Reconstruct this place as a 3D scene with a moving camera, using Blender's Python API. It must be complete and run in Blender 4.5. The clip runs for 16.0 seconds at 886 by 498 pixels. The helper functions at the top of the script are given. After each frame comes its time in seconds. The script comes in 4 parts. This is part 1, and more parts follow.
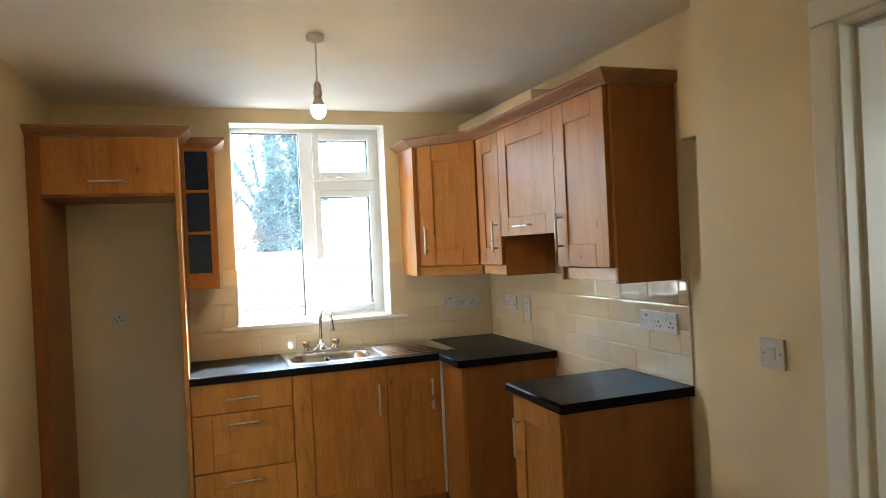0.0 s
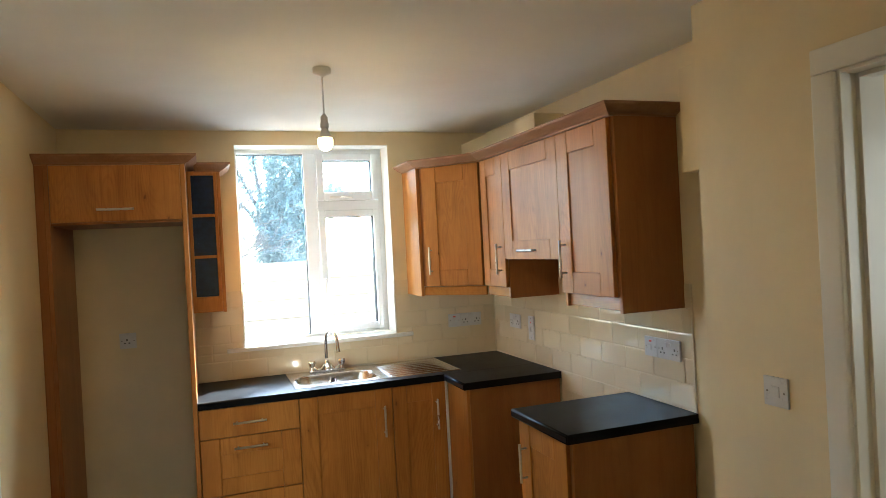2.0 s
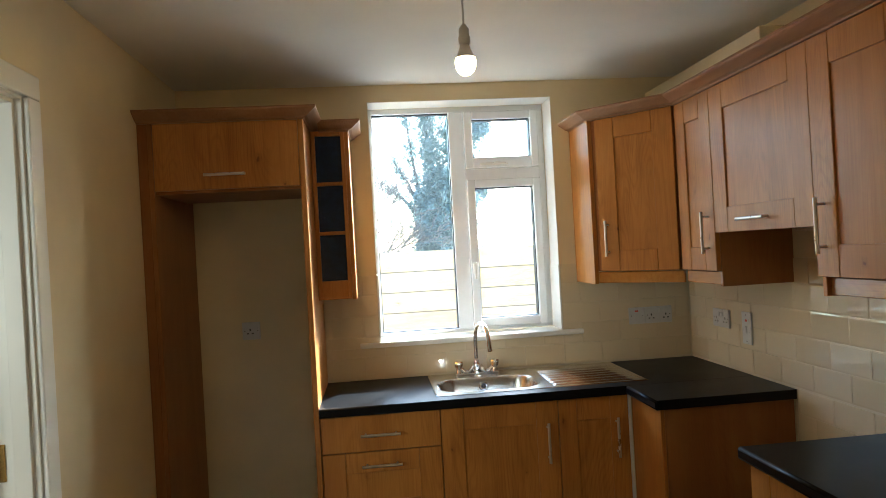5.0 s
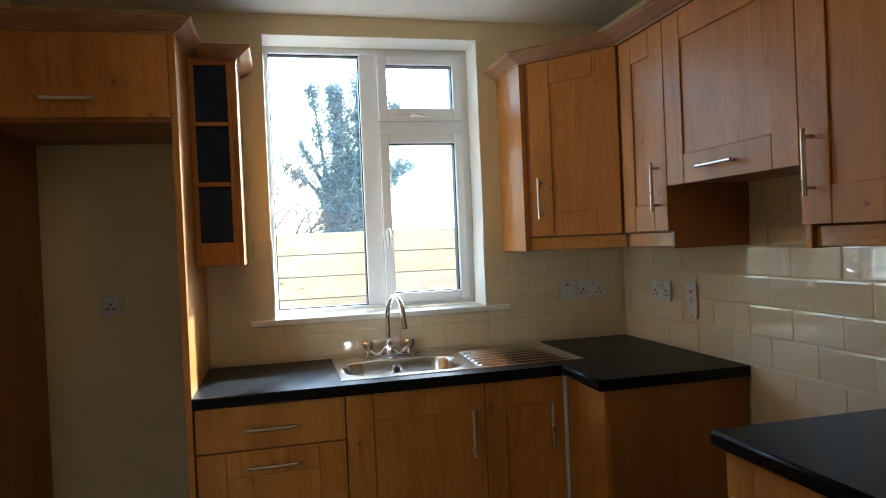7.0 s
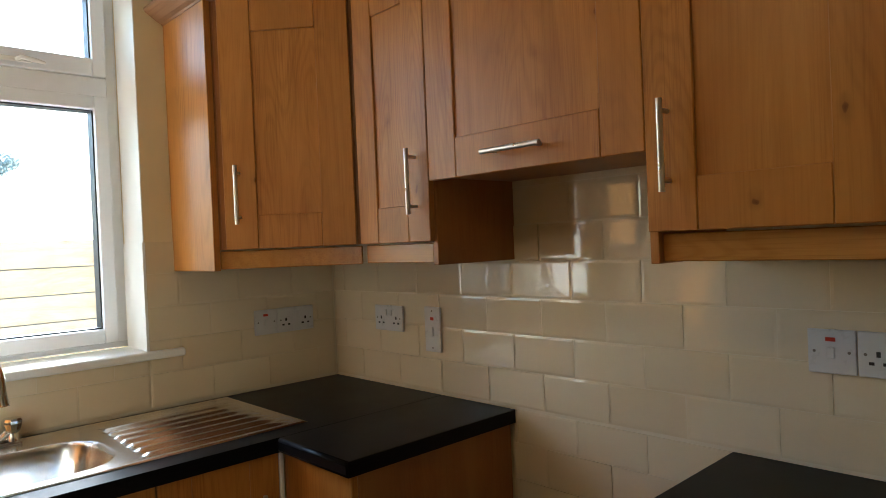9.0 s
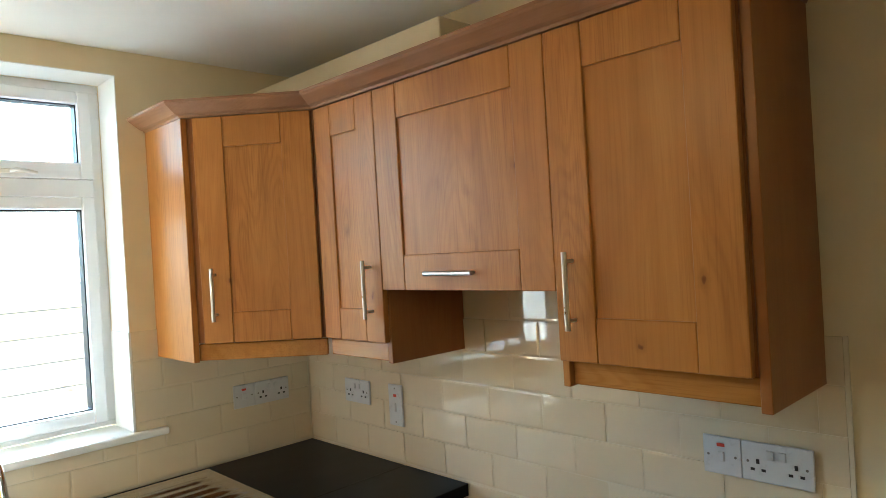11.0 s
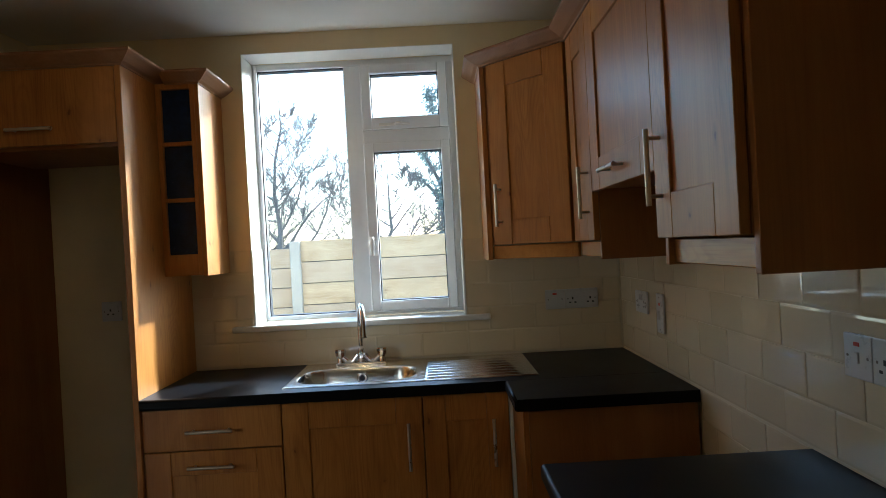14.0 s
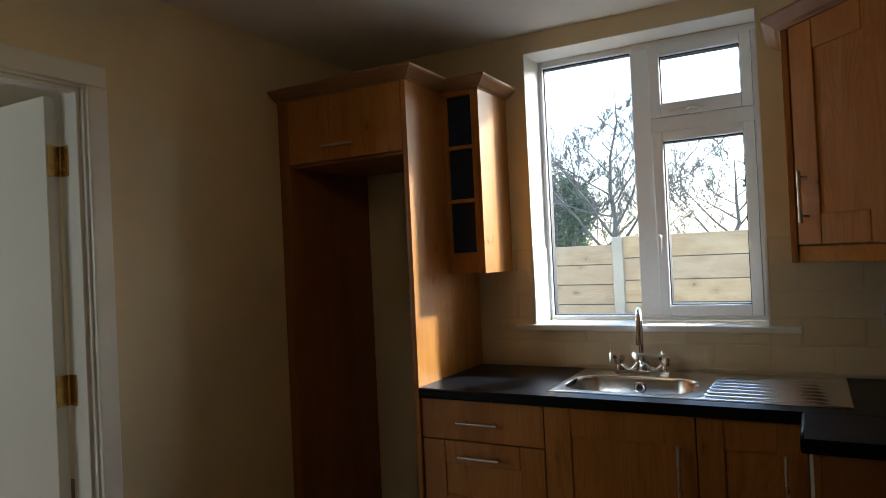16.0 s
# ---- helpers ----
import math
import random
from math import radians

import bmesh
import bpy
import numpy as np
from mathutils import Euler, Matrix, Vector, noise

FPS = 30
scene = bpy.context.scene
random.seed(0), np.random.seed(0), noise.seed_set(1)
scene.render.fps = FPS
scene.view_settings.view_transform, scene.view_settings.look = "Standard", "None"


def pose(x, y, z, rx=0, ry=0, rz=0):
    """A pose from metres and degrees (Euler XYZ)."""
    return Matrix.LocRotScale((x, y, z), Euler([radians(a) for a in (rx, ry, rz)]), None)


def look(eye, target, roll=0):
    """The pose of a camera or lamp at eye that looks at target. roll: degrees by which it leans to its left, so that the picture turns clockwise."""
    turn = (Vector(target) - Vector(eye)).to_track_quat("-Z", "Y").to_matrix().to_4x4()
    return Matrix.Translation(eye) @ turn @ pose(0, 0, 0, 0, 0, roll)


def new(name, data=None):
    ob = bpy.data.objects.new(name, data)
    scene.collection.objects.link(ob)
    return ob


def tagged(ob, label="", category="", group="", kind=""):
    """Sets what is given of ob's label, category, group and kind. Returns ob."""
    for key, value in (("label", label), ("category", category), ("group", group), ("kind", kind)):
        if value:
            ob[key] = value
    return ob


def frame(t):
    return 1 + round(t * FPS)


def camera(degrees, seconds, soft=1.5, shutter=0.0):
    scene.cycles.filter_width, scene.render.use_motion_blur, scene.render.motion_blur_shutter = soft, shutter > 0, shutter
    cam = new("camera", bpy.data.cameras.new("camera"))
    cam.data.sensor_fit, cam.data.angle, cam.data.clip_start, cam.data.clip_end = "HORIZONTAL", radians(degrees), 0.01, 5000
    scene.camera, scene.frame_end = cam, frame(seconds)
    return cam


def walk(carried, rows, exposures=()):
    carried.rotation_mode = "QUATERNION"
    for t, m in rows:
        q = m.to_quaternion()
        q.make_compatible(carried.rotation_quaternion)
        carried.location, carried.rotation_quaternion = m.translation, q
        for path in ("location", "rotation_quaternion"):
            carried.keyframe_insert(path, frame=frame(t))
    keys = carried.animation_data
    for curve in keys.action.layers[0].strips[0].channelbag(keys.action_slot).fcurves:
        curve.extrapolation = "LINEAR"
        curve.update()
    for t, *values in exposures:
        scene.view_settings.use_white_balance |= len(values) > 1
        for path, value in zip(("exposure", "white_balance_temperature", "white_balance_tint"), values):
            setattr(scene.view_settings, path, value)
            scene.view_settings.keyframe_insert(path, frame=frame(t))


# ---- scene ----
cam = camera(67.0, 16.0, soft=0.85)
PATH = [
    (0, (0.635, 0.404, 1.51), (1.306, 2.288, 1.501), -2.7),
    (0.5, (0.647, 0.389, 1.551), (1.314, 2.275, 1.543), -3.0),
    (1, (0.653, 0.386, 1.568), (1.323, 2.27, 1.559), -2.8),
    (1.5, (0.595, 0.364, 1.662), (1.275, 2.245, 1.655), -3.0),
    (2, (0.607, 0.381, 1.633), (1.278, 2.265, 1.624), -3.0),
    (2.5, (0.71, 0.531, 1.606), (1.379, 2.416, 1.592), -2.9),
    (3, (0.844, 0.779, 1.63), (1.512, 2.664, 1.603), -3.1),
    (3.5, (0.82, 1.027, 1.638), (1.394, 2.943, 1.615), -2.7),
    (4, (0.779, 1.134, 1.664), (1.151, 3.099, 1.663), -3.2),
    (4.5, (0.771, 1.182, 1.661), (1.011, 3.168, 1.658), -3.0),
    (4.7, (0.78, 1.158, 1.605), (0.987, 3.147, 1.608), -3.2),
    (6.8, (0.821, 1.467, 1.415), (1.101, 3.448, 1.397), -2.5),
    (7, (0.838, 1.619, 1.394), (1.311, 3.562, 1.37), -2.5),
    (7.5, (0.853, 1.895, 1.287), (1.502, 3.786, 1.256), -2.6),
    (8, (0.870, 2.111, 1.109), (1.850, 3.854, 1.086), -2.3),
    (8.3, (0.895, 2.202, 1.051), (2.053, 3.832, 1.044), -1.9),
    (8.5, (0.905, 2.273, 1.104), (2.152, 3.836, 1.081), -2.0),
    (9, (0.986, 2.408, 1.394), (2.366, 3.855, 1.371), -2.4),
    (9.5, (0.947, 2.429, 1.627), (2.423, 3.778, 1.629), -2.7),
    (9.7, (0.955, 2.43, 1.672), (2.475, 3.73, 1.674), -2.8),
    (11.8, (0.919, 1.824, 1.598), (2.144, 3.406, 1.609), -3.4),
    (12, (0.96, 1.72, 1.542), (2.133, 3.339, 1.561), -3.3),
    (12.5, (1.098, 1.432, 1.456), (2.122, 3.15, 1.473), -3.4),
    (13, (1.319, 1.308, 1.395), (2.037, 3.175, 1.39), -3.7),
    (13.5, (1.506, 1.381, 1.37), (1.848, 3.352, 1.372), -3.3),
    (14, (1.624, 1.56, 1.404), (1.642, 3.56, 1.394), -3.1),
    (14.5, (1.733, 1.708, 1.401), (1.484, 3.692, 1.399), -3.1),
    (15, (1.82, 1.757, 1.426), (1.183, 3.653, 1.437), -3.2),
    (15.5, (1.874, 1.763, 1.416), (1.014, 3.568, 1.435), -2.7),
    (16, (1.891, 1.737, 1.41), (0.925, 3.488, 1.434), -2.7),
]
EXPOSURES = [(0, 4.36, 5230, 0), (2.2, 4.36, 5230, 0), (3.5, 3.8, 5380, 0), (4.7, 3.66, 5380, 0), (7, 3.28, 5170, 0), (8, 2.78, 5080, 0), (8.5, 2.92, 5120, 0), (9, 3.55, 5600, 3),
             (9.5, 3.88, 5780, 3), (12, 4.36, 4650, -8), (12.5, 3.7, 4930, -2), (13, 3.3, 5080, 0), (13.5, 2.88, 5030, 0), (14.5, 2.4, 5100, 0), (16, 2.22, 5400, 5)]
walk(cam, [(t, look(eye, target, roll)) for t, eye, target, roll in PATH], EXPOSURES)

# ---- world, sun and added fill lights ----
world = bpy.data.worlds.new("world")
scene.world = world
world.use_nodes = True
wn, wl = world.node_tree.nodes, world.node_tree.links
sky = wn.new("ShaderNodeTexSky")
sky.sky_type, sky.sun_disc = "NISHITA", False
sky.sun_elevation, sky.sun_rotation = radians(28), radians(33.7)
sky.air_density, sky.dust_density, sky.ozone_density = 1.3, 1.6, 2.0
wn["Background"].inputs["Strength"].default_value = 0.15
wl.new(sky.outputs["Color"], wn["Background"].inputs["Color"])

sun = new("sun", bpy.data.lights.new("sun", "SUN"))
sun.data.energy, sun.data.angle, sun.data.color = 2.6, radians(3.5), (1.0, 0.97, 0.92)
sun.matrix_basis = look((4.9, 7.35, 4.7), (0, 0, 0))


def fill_light(name, eye, target, w, h, watts, colour):
    lamp = new(name, bpy.data.lights.new(name, "AREA"))
    lamp.data.shape, lamp.data.size, lamp.data.size_y = "RECTANGLE", w, h
    lamp.data.energy, lamp.data.color = watts, colour
    lamp.matrix_basis = look(eye, target)
    return lamp


# Unseen area lamps, added as fill through the doorways and from behind.
fill_light("side_room_fill", (4.4, 0.3, 1.5), (2.3, 1.3, 1.2), 1.0, 1.2, 1.0, (1.0, 0.9, 0.74))
fill_light("hall_fill", (-1.6, 1.1, 1.5), (-0.5, 3.0, 1.2), 0.8, 1.1, 2.2, (1.0, 0.94, 0.78))
fill_light("back_room_fill", (1.95, -1.5, 1.5), (1.3, -3.2, 1.2), 0.5, 1.1, 3.9, (1.0, 0.95, 0.87))


# ---- materials ----
def material(name):
    m = bpy.data.materials.new(name)
    m.use_nodes = True
    return m, m.node_tree.nodes, m.node_tree.links, m.node_tree.nodes["Principled BSDF"]


def mix_rgb(n, l, fac, a, b, kind="MIX"):
    k = n.new("ShaderNodeMix")
    k.data_type, k.blend_type = "RGBA", kind
    for i, v in ((0, fac), (6, a), (7, b)):
        if hasattr(v, "is_linked"):
            l.new(v, k.inputs[i])
        else:
            k.inputs[i].default_value = v if i == 0 else (*v, 1)
    return k.outputs[2]


def noise_tex(n, l, vec, scale, detail=4, rough=0.55, dist=0.0):
    k = n.new("ShaderNodeTexNoise")
    k.inputs["Scale"].default_value, k.inputs["Detail"].default_value = scale, detail
    k.inputs["Roughness"].default_value, k.inputs["Distortion"].default_value = rough, dist
    if vec is not None:
        l.new(vec, k.inputs["Vector"])
    return k


def ramp(n, l, fac, stops):
    k = n.new("ShaderNodeValToRGB")
    while len(k.color_ramp.elements) < len(stops):
        k.color_ramp.elements.new(0.5)
    for e, (p, c) in zip(k.color_ramp.elements, stops):
        e.position, e.color = p, (*c, 1) if len(c) == 3 else c
    l.new(fac, k.inputs["Fac"])
    return k.outputs["Color"]


def bump(n, l, bsdf, height, strength, distance=0.002):
    k = n.new("ShaderNodeBump")
    k.inputs["Strength"].default_value, k.inputs["Distance"].default_value = strength, distance
    l.new(height, k.inputs["Height"])
    l.new(k.outputs["Normal"], bsdf.inputs["Normal"])


def coords(n, l, stretch=(1, 1, 1), island=False):
    c = n.new("ShaderNodeTexCoord")
    vec = c.outputs["Object"]
    k = n.new("ShaderNodeMapping")
    k.inputs["Scale"].default_value = stretch
    if island:
        g = n.new("ShaderNodeNewGeometry")
        o = n.new("ShaderNodeObjectInfo")
        a = n.new("ShaderNodeMath")
        l.new(g.outputs["Random Per Island"], a.inputs[0])
        l.new(o.outputs["Random"], a.inputs[1])
        s = n.new("ShaderNodeVectorMath")
        s.operation = "SCALE"
        s.inputs[0].default_value = (3.1, 5.3, 7.7)
        l.new(a.outputs[0], s.inputs["Scale"])
        v = n.new("ShaderNodeVectorMath")
        l.new(vec, v.inputs[0])
        l.new(s.outputs[0], v.inputs[1])
        vec = v.outputs[0]
    l.new(vec, k.inputs["Vector"])
    return k.outputs["Vector"]


def paint(name, colour, rough, spec=0.4, blotch=0.06, tex=0.06, scale=240):
    m, n, l, b = material(name)
    vec = coords(n, l)
    big = noise_tex(n, l, vec, 1.7, 5).outputs["Fac"]
    dark = tuple(c * (1 - 2 * blotch) for c in colour)
    light = tuple(min(1, c * (1 + blotch)) for c in colour)
    l.new(ramp(n, l, big, [(0.3, dark), (0.7, light)]), b.inputs["Base Color"])
    b.inputs["Roughness"].default_value = rough
    b.inputs["Specular IOR Level"].default_value = spec
    bump(n, l, b, noise_tex(n, l, vec, scale, 3).outputs["Fac"], tex)
    return m


def plain(name, colour, rough, metal=0.0, spec=0.5, wear=0.05):
    m, n, l, b = material(name)
    vec = coords(n, l)
    f = noise_tex(n, l, vec, 35, 3).outputs["Fac"]
    l.new(ramp(n, l, f, [(0.35, tuple(c * (1 - wear) for c in colour)), (0.65, colour)]), b.inputs["Base Color"])
    r = n.new("ShaderNodeMapRange")
    r.inputs["To Min"].default_value, r.inputs["To Max"].default_value = rough * 0.85, rough * 1.2
    l.new(f, r.inputs["Value"])
    l.new(r.outputs["Result"], b.inputs["Roughness"])
    b.inputs["Metallic"].default_value = metal
    b.inputs["Specular IOR Level"].default_value = spec
    return m


def wood(name, dark, mid, light, rough=0.3, knots=0.1, axis=2, spacing=7.5, share=0.4, grain=1.0, spec=0.25, tone=None):
    """Wood with its grain along one axis: broad tone, level lines of a warped field as growth rings, pores, a few knots."""
    m, n, l, b = material(name)

    def along(k):
        return coords(n, l, tuple(k if i == axis else 1.0 for i in range(3)), island=True)

    def math_node(kind, a, value):
        x = n.new("ShaderNodeMath")
        x.operation = kind
        l.new(a, x.inputs[0])
        x.inputs[1].default_value = value
        return x.outputs[0]

    broad = noise_tex(n, l, along(0.07), 9, 4, 0.6, 1.4).outputs["Fac"]
    col = ramp(n, l, broad, [(0.15, dark), (0.5, mid), (0.85, light)])
    fine = noise_tex(n, l, along(0.018), 260, 3, 0.6, 0.2).outputs["Fac"]
    pores = ramp(n, l, fine, [(0.34, (0.5, 0.4, 0.3)), (0.5, (1, 1, 1))])
    zone = ramp(n, l, noise_tex(n, l, along(0.25), 6, 2).outputs["Fac"], [(0.36, (0.12 * grain,) * 3), (0.64, (0.5 * grain,) * 3)])
    col = mix_rgb(n, l, zone, col, pores, "MULTIPLY")
    field = noise_tex(n, l, along(0.16), 3.6, 2.5, 0.45, 0.35).outputs["Fac"]
    wave = math_node("SINE", math_node("MULTIPLY", field, 250), 0)
    lines = ramp(n, l, math_node("MULTIPLY_ADD", wave, 0.5), [(0.0, (1, 1, 1)), (0.45, (0.99, 0.98, 0.96)), (0.85, (0.72, 0.62, 0.52)), (1.0, (0.62, 0.5, 0.4))])
    col = mix_rgb(n, l, math_node("MULTIPLY", zone, 0.7), col, lines, "MULTIPLY")
    cloud = noise_tex(n, l, along(0.5), 5, 3, 0.55, 0.6).outputs["Fac"]
    col = mix_rgb(n, l, 0.8, col, ramp(n, l, cloud, [(0.3, (0.82, 0.75, 0.66)), (0.62, (1, 1, 1))]), "MULTIPLY")
    if knots:
        warp = noise_tex(n, l, along(0.6), 30, 2)
        shift = n.new("ShaderNodeVectorMath")
        shift.operation = "MULTIPLY_ADD"
        shift.inputs[1].default_value = (0.03, 0.03, 0.03)
        l.new(warp.outputs["Color"], shift.inputs[0])
        l.new(along(0.6), shift.inputs[2])
        v = n.new("ShaderNodeTexVoronoi")
        v.inputs["Scale"].default_value = spacing
        v.inputs["Randomness"].default_value = 1.0
        l.new(shift.outputs[0], v.inputs["Vector"])
        sep = n.new("ShaderNodeSeparateColor")
        l.new(v.outputs["Color"], sep.inputs[0])
        chosen = math_node("LESS_THAN", sep.outputs[0], share)
        halo = ramp(n, l, v.outputs["Distance"], [(0.0, (1, 1, 1)), (knots * 0.35, (0.75, 0.75, 0.75)), (knots * 0.5, (0.28, 0.28, 0.28)), (knots * 1.3, (0, 0, 0))])
        both = n.new("ShaderNodeMath")
        both.operation = "MULTIPLY"
        l.new(chosen, both.inputs[0])
        l.new(halo, both.inputs[1])
        col = mix_rgb(n, l, both.outputs[0], col, (dark[0] * 0.42, dark[1] * 0.34, dark[2] * 0.3))
    if tone:
        each = n.new("ShaderNodeObjectInfo")
        col = mix_rgb(n, l, 1.0, col, ramp(n, l, each.outputs["Random"], [(0, tone[0]), (0.6, (1, 1, 1)), (1, tone[1])]), "MULTIPLY")
    l.new(col, b.inputs["Base Color"])
    b.inputs["Roughness"].default_value = rough
    b.inputs["Specular IOR Level"].default_value = spec
    bump(n, l, b, fine, 0.08, 0.0006)
    return m


oak = wood("oak_foil", (0.35, 0.137, 0.022), (0.465, 0.197, 0.036), (0.54, 0.25, 0.052), 0.38, 0.13, 2, 10, 0.55, 0.85, 0.32)
# Darker, plainer oak copy: panels turned from the window carry shade in its colour.
oak_shaded = wood("oak_shaded", (0.265, 0.102, 0.027), (0.325, 0.133, 0.036), (0.375, 0.163, 0.046), 0.38, False, grain=0.35, spec=0.3)
oak_satin = wood("oak_satin", (0.34, 0.14, 0.026), (0.46, 0.205, 0.042), (0.55, 0.265, 0.06), 0.2, False, 1, grain=0.8, spec=0.55)
crown_wood = wood("crown_wood", (0.27, 0.14, 0.066), (0.33, 0.175, 0.086), (0.39, 0.215, 0.112), 0.4, False, 1, grain=0.6)
fence_wood = wood("fence_wood", (0.4, 0.3, 0.185), (0.47, 0.362, 0.232), (0.52, 0.415, 0.272), 0.75, 0.3, 0, 9, 0.36, 0.6, tone=((0.9, 0.88, 0.86), (1.04, 0.99, 0.8)))
cream = paint("cream_paint", (0.745, 0.622, 0.385), 0.42, 0.4)
ceiling_white = paint("ceiling_paint", (0.84, 0.82, 0.75), 0.8, 0.2, 0.03)
white_gloss = paint("white_gloss", (0.78, 0.76, 0.70), 0.3, 0.5, 0.02, 0.02)
upvc = plain("upvc", (0.86, 0.88, 0.91), 0.22, 0, 0.5, 0.02)
plastic = plain("white_plastic", (0.78, 0.76, 0.72), 0.3, 0, 0.5, 0.02)
# Greyed copy of the white plastic, with the plates' shade put into the colour.
socket_shaded = plain("shaded_socket_plastic", (0.62, 0.615, 0.61), 0.28, 0, 0.5, 0.03)
screw_steel = plain("screw_steel", (0.22, 0.2, 0.18), 0.4, 1.0)
black_plastic = plain("black_plastic", (0.015, 0.015, 0.017), 0.4)
red_plastic = plain("red_neon", (0.6, 0.05, 0.02), 0.3)
chrome = plain("chrome", (0.78, 0.78, 0.79), 0.07, 1.0)
brushed = plain("brushed_nickel", (0.62, 0.57, 0.5), 0.28, 1.0)
brass = plain("brass", (0.65, 0.42, 0.13), 0.25, 1.0, 0.5, 0.3)
navy = plain("blue_film", (0.01, 0.027, 0.09), 0.25, 0, 0.3, 0.3)
rubber = plain("gasket", (0.01, 0.01, 0.012), 0.5)
concrete = paint("concrete", (0.42, 0.375, 0.295), 0.85, 0.2, 0.12, 0.3, 60)


def steel_material():
    m, n, l, b = material("stainless_steel")
    f = noise_tex(n, l, coords(n, l, (1, 14, 14)), 60, 3).outputs["Fac"]
    b.inputs["Base Color"].default_value = (0.68, 0.66, 0.62, 1)
    b.inputs["Metallic"].default_value = 1
    r = n.new("ShaderNodeMapRange")
    r.inputs["To Min"].default_value, r.inputs["To Max"].default_value = 0.19, 0.26
    l.new(f, r.inputs["Value"])
    l.new(r.outputs["Result"], b.inputs["Roughness"])
    return m


def worktop_material():
    m, n, l, b = material("worktop_laminate")
    vec = coords(n, l)
    f = noise_tex(n, l, vec, 420, 2).outputs["Fac"]
    l.new(ramp(n, l, f, [(0.35, (0.003, 0.0032, 0.004)), (0.75, (0.008, 0.0082, 0.0095))]), b.inputs["Base Color"])
    g = noise_tex(n, l, vec, 6, 4).outputs["Fac"]
    r = n.new("ShaderNodeMapRange")
    r.inputs["To Min"].default_value, r.inputs["To Max"].default_value = 0.3, 0.42
    l.new(g, r.inputs["Value"])
    l.new(r.outputs["Result"], b.inputs["Roughness"])
    b.inputs["Specular IOR Level"].default_value = 0.13
    bump(n, l, b, f, 0.12, 0.0005)
    return m


def tile_material():
    m, n, l, b = material("glazed_tile")
    o = n.new("ShaderNodeObjectInfo")
    l.new(ramp(n, l, o.outputs["Random"], [(0, (0.67, 0.56, 0.37)), (1, (0.73, 0.62, 0.43))]), b.inputs["Base Color"])
    b.inputs["Roughness"].default_value = 0.035
    b.inputs["Specular IOR Level"].default_value = 0.6
    bump(n, l, b, noise_tex(n, l, coords(n, l), 22, 2).outputs["Fac"], 0.05, 0.003)
    return m


def glass_material():
    m, n, l, b = material("pane_glass")
    t = n.new("ShaderNodeBsdfTransparent")
    g = n.new("ShaderNodeBsdfGlossy")
    g.inputs["Roughness"].default_value = 0.0
    f = n.new("ShaderNodeFresnel")
    f.inputs["IOR"].default_value = 1.25
    x = n.new("ShaderNodeMixShader")
    l.new(f.outputs[0], x.inputs[0])
    l.new(t.outputs[0], x.inputs[1])
    l.new(g.outputs[0], x.inputs[2])
    # Faint pale veil mixed into the glass, standing in for glare over the view.
    veil = n.new("ShaderNodeBsdfTranslucent")
    veil.inputs["Color"].default_value = (0.85, 0.92, 1.0, 1)
    veil_amount = n.new("ShaderNodeMapRange")
    veil_amount.inputs["To Min"].default_value, veil_amount.inputs["To Max"].default_value = 0.003, 0.006
    l.new(noise_tex(n, l, coords(n, l), 3, 4).outputs["Fac"], veil_amount.inputs["Value"])
    y = n.new("ShaderNodeMixShader")
    l.new(veil_amount.outputs["Result"], y.inputs[0])
    l.new(x.outputs[0], y.inputs[1])
    l.new(veil.outputs[0], y.inputs[2])
    l.new(y.outputs[0], n["Material Output"].inputs["Surface"])
    return m


def glow_material(name, colour, strength):
    m, n, l, b = material(name)
    b.inputs["Base Color"].default_value = (0.9, 0.9, 0.88, 1)
    b.inputs["Emission Color"].default_value = (*colour, 1)
    b.inputs["Emission Strength"].default_value = strength
    return m


def leaf_material(name, dark, light):
    m, n, l, b = material(name)
    g = n.new("ShaderNodeNewGeometry")
    l.new(ramp(n, l, g.outputs["Random Per Island"], [(0, dark), (1, light)]), b.inputs["Base Color"])
    b.inputs["Roughness"].default_value = 0.5
    return m


steel, worktop_mat, tile_mat, glass = steel_material(), worktop_material(), tile_material(), glass_material()
bulb_glow = glow_material("bulb_glow", (1.0, 0.62, 0.26), 10.5)
# Ivy greens lifted and greyed so that the colour carries the haze of glare.
ivy_leaf = leaf_material("ivy_leaf", (0.11, 0.145, 0.13), (0.19, 0.235, 0.215))
shrub_leaf = leaf_material("shrub_leaf", (0.04, 0.07, 0.02), (0.1, 0.15, 0.05))
# Bark lifted as well, for the bright sky veil over the branches.
bark = paint("bark", (0.13, 0.115, 0.1), 0.9, 0.2, 0.2, 0.6, 40)
grout = paint("grout", (0.72, 0.63, 0.46), 0.8, 0.2)
# Unseen ground, kept pale to throw light up on the ceiling.
bounce_ground = paint("pale_bounce_ground", (0.5, 0.48, 0.43), 0.9, 0.2, 0.15, 0.4, 30)
floor_mat = wood("floor_laminate", (0.14, 0.07, 0.032), (0.19, 0.1, 0.046), (0.235, 0.128, 0.06), 0.35, False, 1)

# ---- building helpers ----
ORIGIN = {}


def box(bm, x0, x1, y0, y1, z0, z1, bevel=0.0, seg=1):
    vs = bmesh.ops.create_cube(bm, size=1)["verts"]
    for v in vs:
        v.co = Vector(((x0 + x1) / 2 + v.co.x * (x1 - x0), (y0 + y1) / 2 + v.co.y * (y1 - y0), (z0 + z1) / 2 + v.co.z * (z1 - z0)))
    if bevel:
        es = {e for v in vs for e in v.link_edges}
        bmesh.ops.bevel(bm, geom=list(es), offset=bevel, segments=seg, affect="EDGES", profile=0.6)
    return bm


